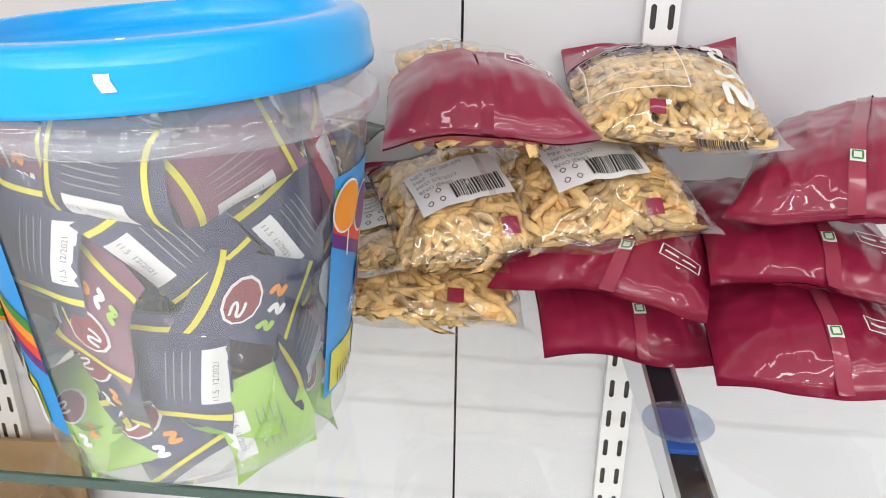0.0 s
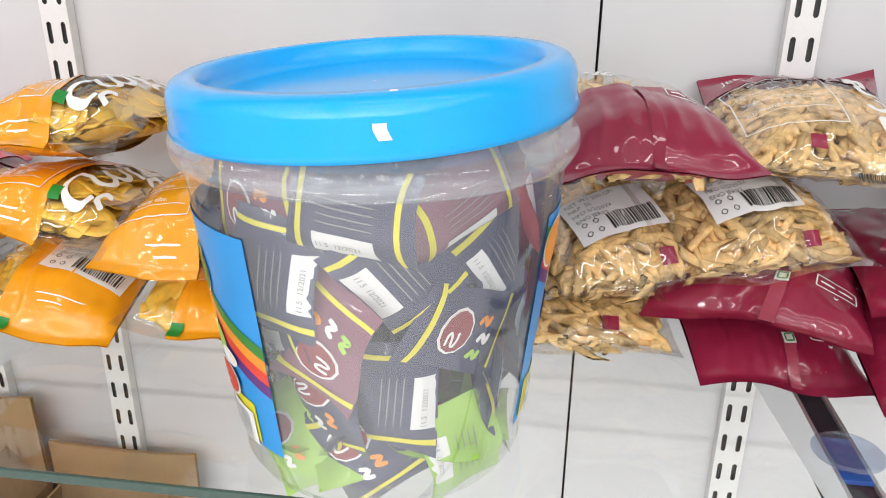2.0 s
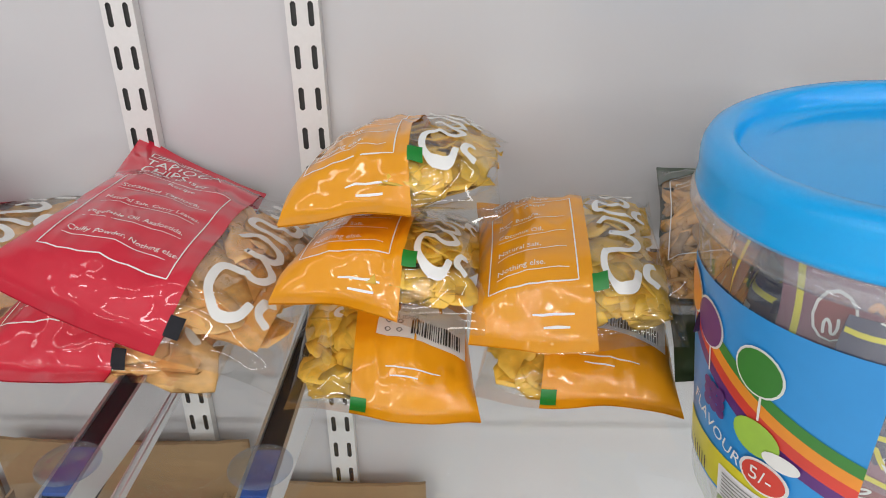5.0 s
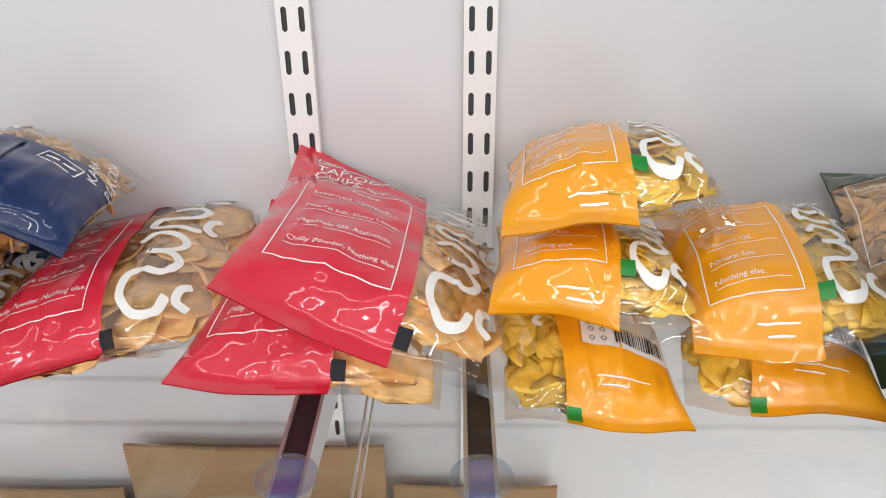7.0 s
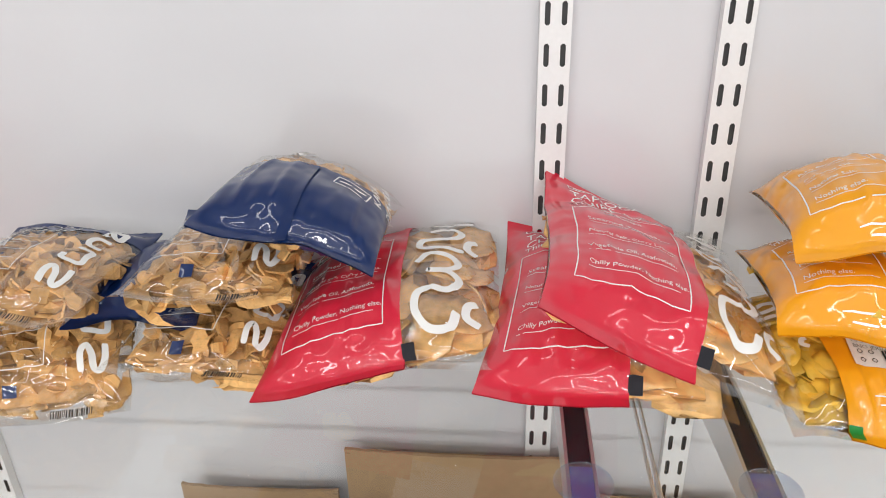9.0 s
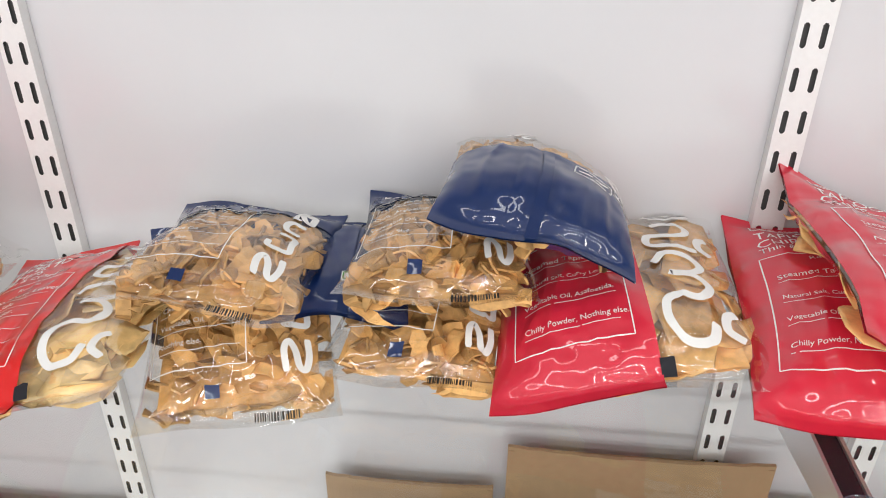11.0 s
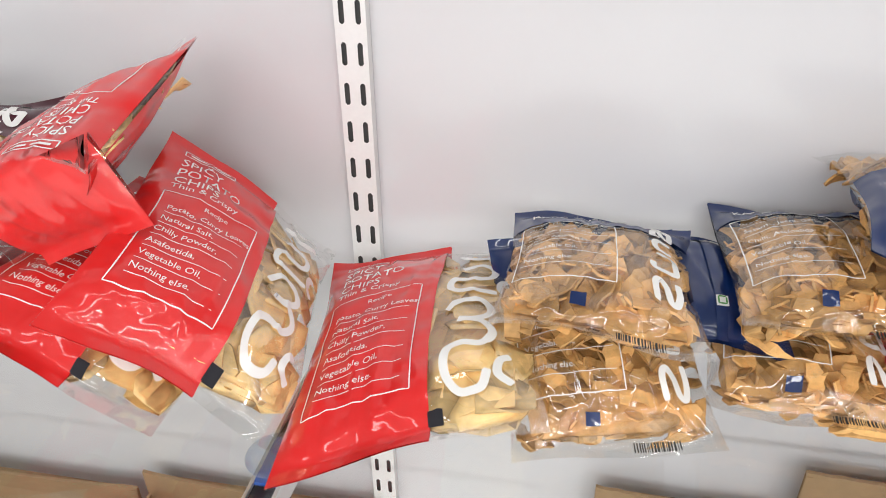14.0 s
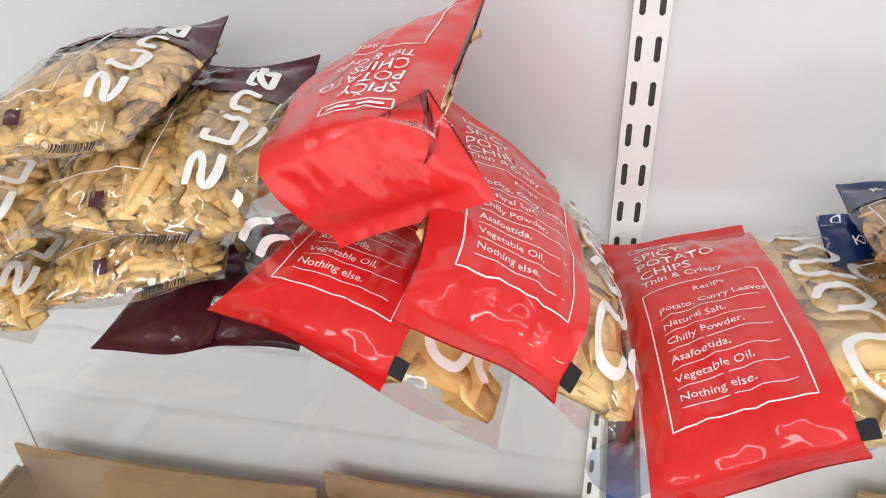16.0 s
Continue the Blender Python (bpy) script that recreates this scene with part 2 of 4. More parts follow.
def rect_grid(x0, x1, y0, y1, nx, ny):
    verts = [Vector((x0 + (x1 - x0) * i / nx, y0 + (y1 - y0) * j / ny)) for j in range(ny + 1) for i in range(nx + 1)]
    faces = [(j * (nx + 1) + i, j * (nx + 1) + i + 1, (j + 1) * (nx + 1) + i + 1, (j + 1) * (nx + 1) + i) for j in range(ny) for i in range(nx)]
    return verts, faces


def moved(data, x, y, turn=0.0, scale=1.0):
    c, s = math.cos(turn) * scale, math.sin(turn) * scale
    return [Vector((v[0] * c - v[1] * s + x, v[0] * s + v[1] * c + y)) for v in data[0]], data[1]


# ---- shop walls, floor, ceiling ----
def structure(name, dims, material, label, bevel=0.0):
    return tagged(box(name, dims, material, bevel=bevel), label, name.split("_")[0], kind="structure")


for i, (xa, xb) in enumerate(((-3.2, -1.411), (-1.409, -0.749), (-0.747, 0.451), (0.453, 3.2))):
    structure("wall_panel_%d" % (i + 1), (xa, xb, 0.011, 0.029, 0.12, 2.4), WHITE_PANEL, "glossy white laminate back panel of the shop shelving", 0.0006)
structure("wall_north", (-3.3, 3.3, 0.033, 0.15, 0, 2.8), SEAM, "dark backing wall behind the white panels")
# unseen walls, floor and ceiling, added to enclose the room and shape its light
structure("wall_south", (-3.3, 3.3, -6.0, -5.85, 0, 2.8), PLASTER, "plain grey painted shop wall")
structure("wall_west", (-3.35, -3.2, -6.0, 0.15, 0, 2.8), PLASTER, "plain grey painted shop wall")
structure("wall_east", (3.2, 3.35, -6.0, 0.15, 0, 2.8), PLASTER, "plain grey painted shop wall")
structure("floor", (-3.3, 3.3, -6.0, 0.15, -0.1, 0), FLOOR_TILE, "unseen pale shop floor, bright to bounce light upward")
structure("ceiling", (-3.3, 3.3, -6.0, 0.15, 2.7, 2.8), PLASTER, "unseen shop ceiling, grey to limit its reflections")


# ---- slotted uprights, brackets, glass shelf ----
def slotted_upright(x):
    ob = tagged(new("shelf_upright"), "white powder-coated steel upright with twin rows of slots on the panel", "shelf upright", "uprights of the shelving")
    ob.matrix_world = pose(x, 0.011, 0)
    hw, gap, sw, sh, depth = 0.0125, 0.0065, 0.0021, 0.0090, 0.011
    xs = (-hw, -gap - sw, -gap + sw, gap - sw, gap + sw, hw)
    zs = [0.15]
    for k in range(-38, 24):
        c = 1.40 + 0.032 * k
        zs += [c - sh, c - sh + 0.0015, c + sh - 0.0015, c + sh]
    zs.append(2.3)
    verts = [(xx, -depth, z) for z in zs for xx in xs]
    faces = []
    for j in range(len(zs) - 1):
        for i in range(5):
            inside = j % 4 in (1, 2, 3) and j < len(zs) - 2
            if inside and i in (1, 3):
                continue
            faces.append((j * 6 + i, j * 6 + i + 1, j * 6 + i + 7, j * 6 + i + 6))
    # rounded slot ends
    for j in range(1, len(zs) - 2):
        if j % 4 in (1, 3):
            outer, inner = (j, j + 1) if j % 4 == 1 else (j + 1, j)
            for i in (1, 3):
                k = len(verts)
                verts += [(xs[i] + 0.0013, -depth, zs[outer]), (xs[i + 1] - 0.0013, -depth, zs[outer])]
                faces += [(outer * 6 + i, k, inner * 6 + i), (k + 1, outer * 6 + i + 1, inner * 6 + i + 1)]
    k = len(verts)
    for s in (-1, 1):
        verts += [(s * hw, -depth, zs[0]), (s * hw, -depth, zs[-1]), (s * hw, -0.0005, zs[-1]), (s * hw, -0.0005, zs[0])]
    faces += [(k + 3, k + 2, k + 1, k), (k + 4, k + 5, k + 6, k + 7)]
    part("channel", verts, faces, STEEL_WHITE, ob, smooth=False)
    # added dark plate: puts the slots' inner shade into colour over the white panel
    box("slot_shade_plate", (-hw + 0.001, hw - 0.001, -depth + 0.003, -0.0006, 0.16, 2.29), SLOT_SHADE, ob)


UPRIGHTS = (-1.52, -0.738, -0.138, 0.0, 0.6, 1.2)
for ux in UPRIGHTS:
    slotted_upright(ux)

SHELF_TOP = 1.211


def shelf_bracket(x, yaw=0.0):
    ob = tagged(new("shelf_bracket"), "chrome shelf bracket with a dark slot and a clear suction cup", "shelf bracket", "brackets under the glass shelf")
    ob.matrix_world = pose(x, 0, 1.2)
    for s in (-1, 1):
        verts = []
        for xx in (s * 0.0080, s * 0.0104):
            verts += [(xx, -0.011, -0.001), (xx, -0.305, -0.001), (xx, -0.305, -0.014), (xx, -0.06, -0.045), (xx, -0.011, -0.05)]
        faces = [(0, 1, 2, 3, 4), (9, 8, 7, 6, 5)] + [(i, (i + 1) % 5, (i + 1) % 5 + 5, i + 5) for i in range(5)]
        part("bracket_plate", verts, faces, CHROME, ob, smooth=False)
    box("bracket_core", (-0.0079, 0.0079, -0.304, -0.011, -0.03, -0.0035), BLACK, ob)
    v, f = lathe([(0.0005, 0.001), (0.006, 0.001), (0.012, 0.0022), (0.0196, 0.0036), (0.0198, 0.0042), (0.0194, 0.0046), (0.012, 0.0034), (0.0005, 0.0024)], 40)
    cup = part("suction_cup", v, f, CUP, ob, "clear blue rubber suction cup")
    cup.location = (0, -0.226, 0.0)
    box("cup_pad", (-0.0078, 0.0078, -0.246, -0.206, -0.0034, -0.0006), BLUE_RUBBER, ob, 0.0004, "blue rubber pad")


for bx in (-1.52, -0.738, -0.121, -0.002, 0.596, 1.2):
    shelf_bracket(bx)


def glass_shelf(x0, x1, z, depth, label):
    ob = tagged(new("glass_shelf"), label, "glass shelf", "glass shelves")
    ob.matrix_world = pose((x0 + x1) / 2, 0, z)
    w = (x1 - x0) / 2
    part("pane", [(-w, -depth + 0.001, 0), (w, -depth + 0.001, 0), (w, -0.013, 0), (-w, -0.013, 0)], [(0, 1, 2, 3)], GLASS, ob).visible_shadow = False
    box("front_edge", (-w, w, -depth, -depth + 0.0022, -0.006, -0.0004), GLASS_EDGE, ob, 0.0006, "ground green glass edge")
    for s in (-1, 1):
        box("side_edge", tuple(sorted((s * w, s * (w - 0.0012)))) + (-depth + 0.0025, -0.013, -0.006, -0.0004), CHROME, ob, 0, "bright polished glass edge")


for xa, xb in ((-1.66, -0.0775), (-0.0745, 1.4)):
    glass_shelf(xa, xb, SHELF_TOP, 0.318, "clear glass shelf with a dark green front edge")
glass_shelf(-1.66, 1.4, 0.78, 0.318, "lower clear glass shelf under the cartons")


# ---- cartons on the lower shelf ----
def carton(x0, x1, y0, y1, wall, back, lean=0.0, flap=0.05):
    """An open corrugated box whose back flap stands up against the panel."""
    ob = tagged(new("cardboard_box"), "open brown corrugated cardboard box with raised flaps on the lower shelf", "cardboard box", "cartons under the shelf")
    ob.matrix_world = pose(x0, y0, 0.7805)
    w, d, t = x1 - x0, y1 - y0, 0.004
    box("base", (0, w, 0, d, 0, t), CARD, ob)
    box("front_wall", (0, w, 0, t, t, wall), CARD, ob)
    box("side_wall", (0, t, t, d - t, t, wall), CARD, ob)
    box("side_wall", (w - t, w, t, d - t, t, wall), CARD, ob)
    bk = box("back_wall", (0, w, d - t, d, t, wall), CARD, ob)
    # the raised flap, slightly bowed and with a torn top edge
    rnd = random.Random(int(x0 * 1000))
    n = 24
    verts, faces = [], []
    for i in range(n + 1):
        xx = w * i / n
        top = back - 0.7805 - 0.0015 * rnd.random() - 0.002 * math.sin(3 * i / n)
        bow = lean * math.sin(math.pi * i / n)
        for yy, zz in ((d - t, wall), (d - t - bow, top), (d - bow, top), (d, wall)):
            verts.append((xx, yy, zz))
    for i in range(n):
        for k in range(3):
            a = i * 4 + k
            faces.append((a, a + 4, a + 5, a + 1))
    part("back_flap", verts, faces, CARD, ob, smooth=False)
    box("flap_edge", (0.001, w - 0.001, d - t - 0.0003, d + 0.0003, back - 0.7805 - 0.006, back - 0.7805 - 0.0045), CARD_EDGE, ob)
    for xx, s in ((0.002, -1), (w - 0.002, 1)):
        v = [(xx, d * 0.15, wall), (xx, d * 0.97, wall), (xx - s * 0.02, d * 0.9, wall + flap), (xx - s * 0.02, d * 0.3, wall + flap)]
        v += [(a + s * 0.003, b, c) for a, b, c in v]
        part("side_flap", v, [(0, 1, 2, 3), (7, 6, 5, 4), (0, 4, 5, 1), (1, 5, 6, 2), (2, 6, 7, 3), (3, 7, 4, 0)], CARD, ob, smooth=False)


for args in ((-0.333, -0.085, -0.28, -0.018, 0.16, 1.044, 0.004, 0.06), (-0.515, -0.345, -0.27, -0.015, 0.12, 0.985, 0.003, 0.05), (-0.078, 0.082, -0.27, -0.015, 0.12, 0.992, 0.003, 0.055),
             (-1.02, -0.74, -0.27, -0.015, 0.09, 0.908, 0.006, 0.03), (-1.40, -1.03, -0.29, -0.02, 0.07, 0.885, 0.006, 0.03)):
    carton(*args)


# ---- bags ----
class Pillow:
    """The shape of a filled bag: x across, y from its foot to its head, z out of its face."""

    def __init__(self, w, l, t, seed, bend=0.0, twist=0.0, flip_end=0.0, head=0.0, fold=None):
        self.head, self.fold = head, fold
        self.w, self.l, self.t, self.seed, self.bend, self.twist, self.flip_end = w, l, t, seed * 7.31, bend, twist, flip_end

    def height(self, x, y):
        s, v = min(1, abs(2 * x / self.w)), abs(2 * y / self.l) / 0.9
        if v >= 1 or s >= 1:
            return 0.0
        return self.t / 2 * (1 - s ** 2.4) ** 0.62 * (1 - v ** 3.0) ** 0.78

    def at(self, x, y, side=1, lift=0.0):
        v, s = 2 * y / self.l, 2 * x / self.w
        h = self.height(x, y)
        n1 = noise.noise((x * 32 + self.seed, y * 24, side * 3.1))
        n2 = noise.noise((x * 85 + self.seed, y * 48, side * 5.7))
        crease = abs(noise.noise((x * 46 + self.seed * 2, y * 15 + 4, side))) 
        full = min(1, h / (self.t * 0.25)) * min(1, self.t / 0.045)
        z = side * (h * (1 if side > 0 else 0.75) + full * (0.0024 * n1 + 0.0005 * n2 + 0.0016 * max(0.0, 1 - 4.5 * crease) - 0.0006) + lift)
        end = abs(v) ** 5
        z += side * full * 0.0008 * abs(v) ** 1.5 * math.sin(26 * s + 3 * n1 + self.seed) * (1 - abs(s) ** 4)
        z += end * min(1, self.t / 0.02) * (0.0035 * math.sin(3.3 * s + self.seed) + 0.0022 * noise.noise((s * 2.2, self.seed, v)))
        z += self.head * max(0, v - 0.55)
        z += self.bend * v * v * abs(v) + self.twist * s * v
        z += self.flip_end * max(0, -v - 0.72) * (1 + 0.3 * s)
        pinch = 1 - 0.07 * (1 - v * v) - 0.012 * n1
        yy = y * (1 - 0.03 * (1 - s * s)) + 0.0012 * math.sin(2.6 * s + self.seed) * end
        if self.fold and v > self.fold[0]:
            y0, a = self.fold[0] * self.l / 2, radians(self.fold[1])
            z0 = self.t * 0.32
            yy, z = y0 + (yy - y0) * math.cos(a) + (z - z0) * math.sin(a), z0 - (yy - y0) * math.sin(a) + (z - z0) * math.cos(a)
        return Vector((x * pinch, yy, z))

    def lay(self, data, lift, side=1):
        return [self.at(p[0], p[1], side, lift) for p in data[0]], data[1]


def film_shape(p, nx=56, ny=66):
    top = p.lay(rect_grid(-p.w / 2, p.w / 2, -p.l / 2, p.l / 2, nx, ny), 0.0, 1)
    low = p.lay(rect_grid(-p.w / 2, p.w / 2, -p.l / 2, -p.l * 0.15, nx, ny // 3), 0.0001, -1)
    return join([top, (low[0], [tuple(reversed(f)) for f in low[1]])])


def disc_piece(rnd, r):
    n, verts, faces = 9, [], []
    curl, turn = rnd.uniform(-18, 18), rnd.uniform(0, 6.28)
    for side in (0.0006, -0.0006):
        verts.append(Vector((0, 0, side)))
        for k, q in ((0.6, 1.0), (1.0, 1.0)):
            for i in range(n):
                a = 6.283 * i / n
                rr = r * k * (1 + 0.1 * math.sin(3 * a + turn) + 0.05 * rnd.uniform(-1, 1))
                x, y = rr * math.cos(a), rr * math.sin(a) * 0.85
                verts.append(Vector((x, y, side + curl * (x * x - 0.6 * y * y) + 0.0012 * math.sin(5 * a + turn) * k)))
    m = 1 + 2 * n
    for b, flip in ((0, False), (m, True)):
        for i in range(n):
            j = (i + 1) % n
            for f in ((b, b + 1 + i, b + 1 + j), (b + 1 + i, b + 1 + n + i, b + 1 + n + j, b + 1 + j)):
                faces.append(tuple(reversed(f)) if flip else f)
    for i in range(n):
        j = (i + 1) % n
        faces.append((1 + n + i, m + 1 + n + i, m + 1 + n + j, 1 + n + j))
    return verts, faces


def stick_piece(rnd, length, r):
    n, seg, verts, faces = 6, 7, [], []
    c1, c2 = rnd.uniform(-14, 14), rnd.uniform(-8, 8)
    for j in range(seg + 1):
        x = length * (j / seg - 0.5)
        rr = r * (0.65 if j in (0, seg) else 1) * (1 + 0.16 * rnd.uniform(-1, 1))
        for i in range(n):
            a = 6.283 * i / n
            q = rr * (1.18 if i % 2 else 0.85)
            verts.append(Vector((x, q * math.cos(a) + c1 * x * x, q * math.sin(a) + c2 * x * x)))
    for j in range(seg):
        for i in range(n):
            k = (i + 1) % n
            faces.append((j * n + i, j * n + k, (j + 1) * n + k, (j + 1) * n + i))
    faces += [tuple(range(n - 1, -1, -1)), tuple(range(seg * n, seg * n + n))]
    return verts, faces


def ribbon_piece(rnd, length, width):
    seg, verts, faces = 9, [], []
    ph, c = rnd.uniform(0, 6), rnd.uniform(-9, 9)
    for j in range(seg + 1):
        x = length * (j / seg - 0.5)
        z = 0.0022 * math.sin(j * 1.1 + ph) + c * x * x
        e = width / 2 * (1 + 0.16 * (j % 2)) * (0.6 if j in (0, seg) else 1) * rnd.uniform(0.85, 1.1)
        for y, zz in ((-e, z - 0.0008), (e, z - 0.0008), (e, z + 0.0008), (-e, z + 0.0008)):
            verts.append(Vector((x, y, zz + 12 * y * y)))
    for j in range(seg):
        for k in range(4):
            a, b = j * 4 + k, j * 4 + (k + 1) % 4
            faces.append((a, b, b + 4, a + 4))
    faces += [(3, 2, 1, 0), (seg * 4, seg * 4 + 1, seg * 4 + 2, seg * 4 + 3)]
    return verts, faces


def filling(p, style, seed, fill=0.8):
    """Loose pieces of food inside a bag, over a heap of the same below them."""
    rnd = random.Random(seed)
    chunks = []
    reach = p.fold[0] / 2 - 0.06 if p.fold else 0.40
    count = {"disc": 110, "chip": 75, "stick": 230, "ribbon": 150, "ridged": 240}[style]
    for k in range(count):
        for attempt in range(30):
            x, y = rnd.uniform(-0.43, 0.43) * p.w, rnd.uniform(-0.42, reach) * p.l
            h = p.height(x, y)
            if h > 0.006:
                break
        level = rnd.choice((-0.55, 0.1, 0.5, 0.72, 0.72)) 
        z = h * level * (1 if level > 0 else 0.7) - 0.0015
        if style == "disc":
            piece = disc_piece(rnd, rnd.uniform(0.012, 0.02))
            tilt = 0.35
        elif style == "chip":
            piece = disc_piece(rnd, rnd.uniform(0.019, 0.029))
            tilt = 0.4
        elif style == "stick":
            piece = stick_piece(rnd, rnd.uniform(0.026, 0.045), rnd.uniform(0.0032, 0.0046))
            tilt = 0.25
        elif style == "ridged":
            piece = stick_piece(rnd, rnd.uniform(0.03, 0.055), rnd.uniform(0.0027, 0.0036))
            tilt = 0.2
        else:
            piece = ribbon_piece(rnd, rnd.uniform(0.030, 0.060), rnd.uniform(0.008, 0.012))
            tilt = 0.95
        slope = Euler(((p.height(x, y + 0.004) - p.height(x, y - 0.004)) * 90 * (1 if level > 0 else -1), (p.height(x - 0.004, y) - p.height(x + 0.004, y)) * 90 * (1 if level > 0 else -1), 0))
        slope.x, slope.y = max(-0.9, min(0.9, slope.x)), max(-0.9, min(0.9, slope.y))
        m = Matrix.Translation((x * 0.93, y, z)) @ slope.to_matrix().to_4x4() @ Euler((rnd.uniform(-tilt, tilt), rnd.uniform(-tilt, tilt), rnd.uniform(0, 6.28))).to_matrix().to_4x4()
        vs = [m @ q for q in piece[0]]
        for q in vs:
            q.y = max(-0.41 * p.l, min(reach * p.l, q.y))
            q.x = max(-0.46 * p.w, min(0.46 * p.w, q.x))
            q.z = max(q.z, -p.height(q.x / 0.93, q.y) * 0.5)
            q.z += p.bend * abs(2 * q.y / p.l) ** 3 + p.twist * (2 * q.x / p.w) * (2 * q.y / p.l)
        over = max(q.z - p.at(q.x / 0.95, q.y).z for q in vs) + 0.0022
        if over > 0:
            for q in vs:
                q.z -= over
        chunks.append((vs, piece[1]))
    g = rect_grid(-p.w * 0.42, p.w * 0.42, -p.l * 0.40, p.l * (reach - 0.02), 16, 16)
    for side in (1, -1):
        vs = [Vector((q.x * 0.93, q.y, side * p.height(q.x, q.y) * 0.1 + p.bend * abs(2 * q.y / p.l) ** 3 + p.twist * (2 * q.x / p.w) * (2 * q.y / p.l) + 0.002 * noise.noise((q.x * 90, q.y * 90, seed)))) for q in g[0]]
        chunks.append((vs, g[1]))
    return join(chunks)


SCRIPT = (((0.05, 0.43), (0.28, 0.50), (0.62, 0.49), (0.74, 0.42), (0.55, 0.37), (0.26, 0.36), (0.60, 0.35), (0.76, 0.29), (0.60, 0.23), (0.30, 0.23), (0.08, 0.20), (0.05, 0.10), (0.25, 0.03), (0.55, 0.04), (0.66, 0.11)),
          ((0.99, 0.17), (0.84, 0.15), (0.80, 0.09), (0.98, 0.05)),
          ((0.82, 0.57), (0.45, 0.575), (0.08, 0.58), (0.10, 0.66), (0.42, 0.67), (0.72, 0.70), (0.74, 0.77), (0.48, 0.80), (0.20, 0.77)),
          ((1.04, 0.68), (0.90, 0.66), (0.88, 0.60), (1.03, 0.56)),
          ((0.10, 0.90), (0.50, 0.88), (0.92, 0.92)), ((0.18, 0.98), (0.5, 0.96), (0.9, 1.0)))
LOOPS = (((0.05, 0.01), (0.0, 0.12), (0.20, 0.16), (0.45, 0.11), (0.58, 0.03), (0.82, 0.02), (0.98, 0.09), (0.95, 0.18)),
         ((0.0, 0.31), (0.04, 0.26), (0.50, 0.255), (0.96, 0.26), (0.97, 0.33), (0.93, 0.41), (0.50, 0.415), (0.20, 0.42)),
         ((0.92, 0.49), (0.35, 0.49), (0.18, 0.55), (0.38, 0.61), (0.92, 0.61)),
         ((0.50, 0.68), (0.20, 0.70), (0.25, 0.79), (0.60, 0.72), (0.92, 0.70), (0.92, 0.80), (0.60, 0.78), (0.30, 0.86), (0.55, 0.91)))


def script_strokes(glyphs, x, y, across, along, width):
    return join([ribbon(smooth_path([(x + a * across, y + b * along) for a, b in g]), width) for g in glyphs])


def bar_code(x, y, w, h, seed):
    rnd, out, k = random.Random(seed), [], x
    while k < x + w:
        t = rnd.choice((0.0005, 0.0009, 0.0014))
        out.append(moved(rect_grid(0, t, 0, h, 1, 3), k, y))
        k += t + rnd.choice((0.0006, 0.001))
    return join(out)


def price_label(p, parent, x, y, w, h, turn, seed, lines):
    base = p.lay(moved(rect_grid(0, w, 0, h, 8, 6), x, y, turn), 0.0020)
    lab = part("price_label", *base, PAPER, parent, "white printed price sticker with a bar code")
    part("bar_code", *p.lay(moved(bar_code(w * 0.38, h * 0.08, w * 0.55, h * 0.33, seed), x, y, turn), 0.0026), PRINT_BLACK, lab, kind="stuff")
    text = join([moved(lettering(s, 0.0052), w * 0.06, h * (0.84 - 0.14 * i)) for i, s in enumerate(lines)])
    part("print", *p.lay(moved(text, x, y, turn), 0.0026), PRINT_GREY, lab)
    dots = join([moved(ribbon(smooth_path([(0.002, 0), (0, 0.002), (-0.002, 0), (0, -0.002), (0.002, 0.0003)], 3), 0.0006), w * (0.12 + 0.13 * (i % 2)), h * (0.14 + 0.2 * (i // 2))) for i in range(4)])
    part("symbol", *p.lay(moved(dots, x, y, turn), 0.0026), PRINT_BLACK, lab)


STICKER = ("NET WT 200 GM", "MRP  50", "MFD 5/2/2022", "BNO JER02")

FAMILIES = {
    "potato": (RED, POTATO, "chip", ("SPICY", "POTATO", "CHIPS"), ("Potato, Curry Leaves,", "Natural Salt,", "Chilly Powder,", "Asafoetida,", "Vegetable Oil,", "Nothing else."), BLACK,
               "red clear plastic bag of potato chips"),
    "tapioca": (PINK, TAPIOCA, "chip", ("TAPIOCA", "CHIPS"), ("Steamed Tapioca,", "Natural Salt, Curry Leaves,", "Vegetable Oil, Asafoetida,", "Chilly Powder, Nothing else."), BLACK,
                "crimson clear plastic bag of tapioca chips"),
    "banana": (YELLOW, BANANA, "disc", ("BANANA", "CHIPS"), ("Raw Banana,", "Coconut Oil,", "Natural Salt,", "Nothing else."), GREEN_MARK,
               "orange clear plastic bag of banana chips"),
    "pakoda": (BLUE, PAKODA, "ribbon", ("KARA PAKODA",), ("Gram Flour, Rice Flour,", "Sesame, Jeera, Garlic,", "Chilli, Asafoetida,", "Vegetable Oil,", "Nothing else."), BLUE,
               "navy clear plastic bag of ribbon pakoda"),
    "murukku": (MAROON, MURUKKU, "ridged", ("JEERA MURUKKU",), ("Rice Flour, Jeera,", "Natural Salt,", "Vegetable Oil,", "Nothing else."), MAROON,
                "maroon clear plastic bag of murukku"),
    "sticks": (DARK_MAROON, STICKS, "stick", ("KARA MURUKKU",), ("Rice Flour, Curry leaves,", "Chilli, Asafoetida,", "Vegetable Oil, Nothing else."), DARK_MAROON,
               "dark maroon clear bag of fried sticks"),
    "green": (GREEN_FILM, PAKODA, "ridged", (), ("Nothing else.",), GREEN_MARK, "dark green plastic bag of fried snacks"),
}


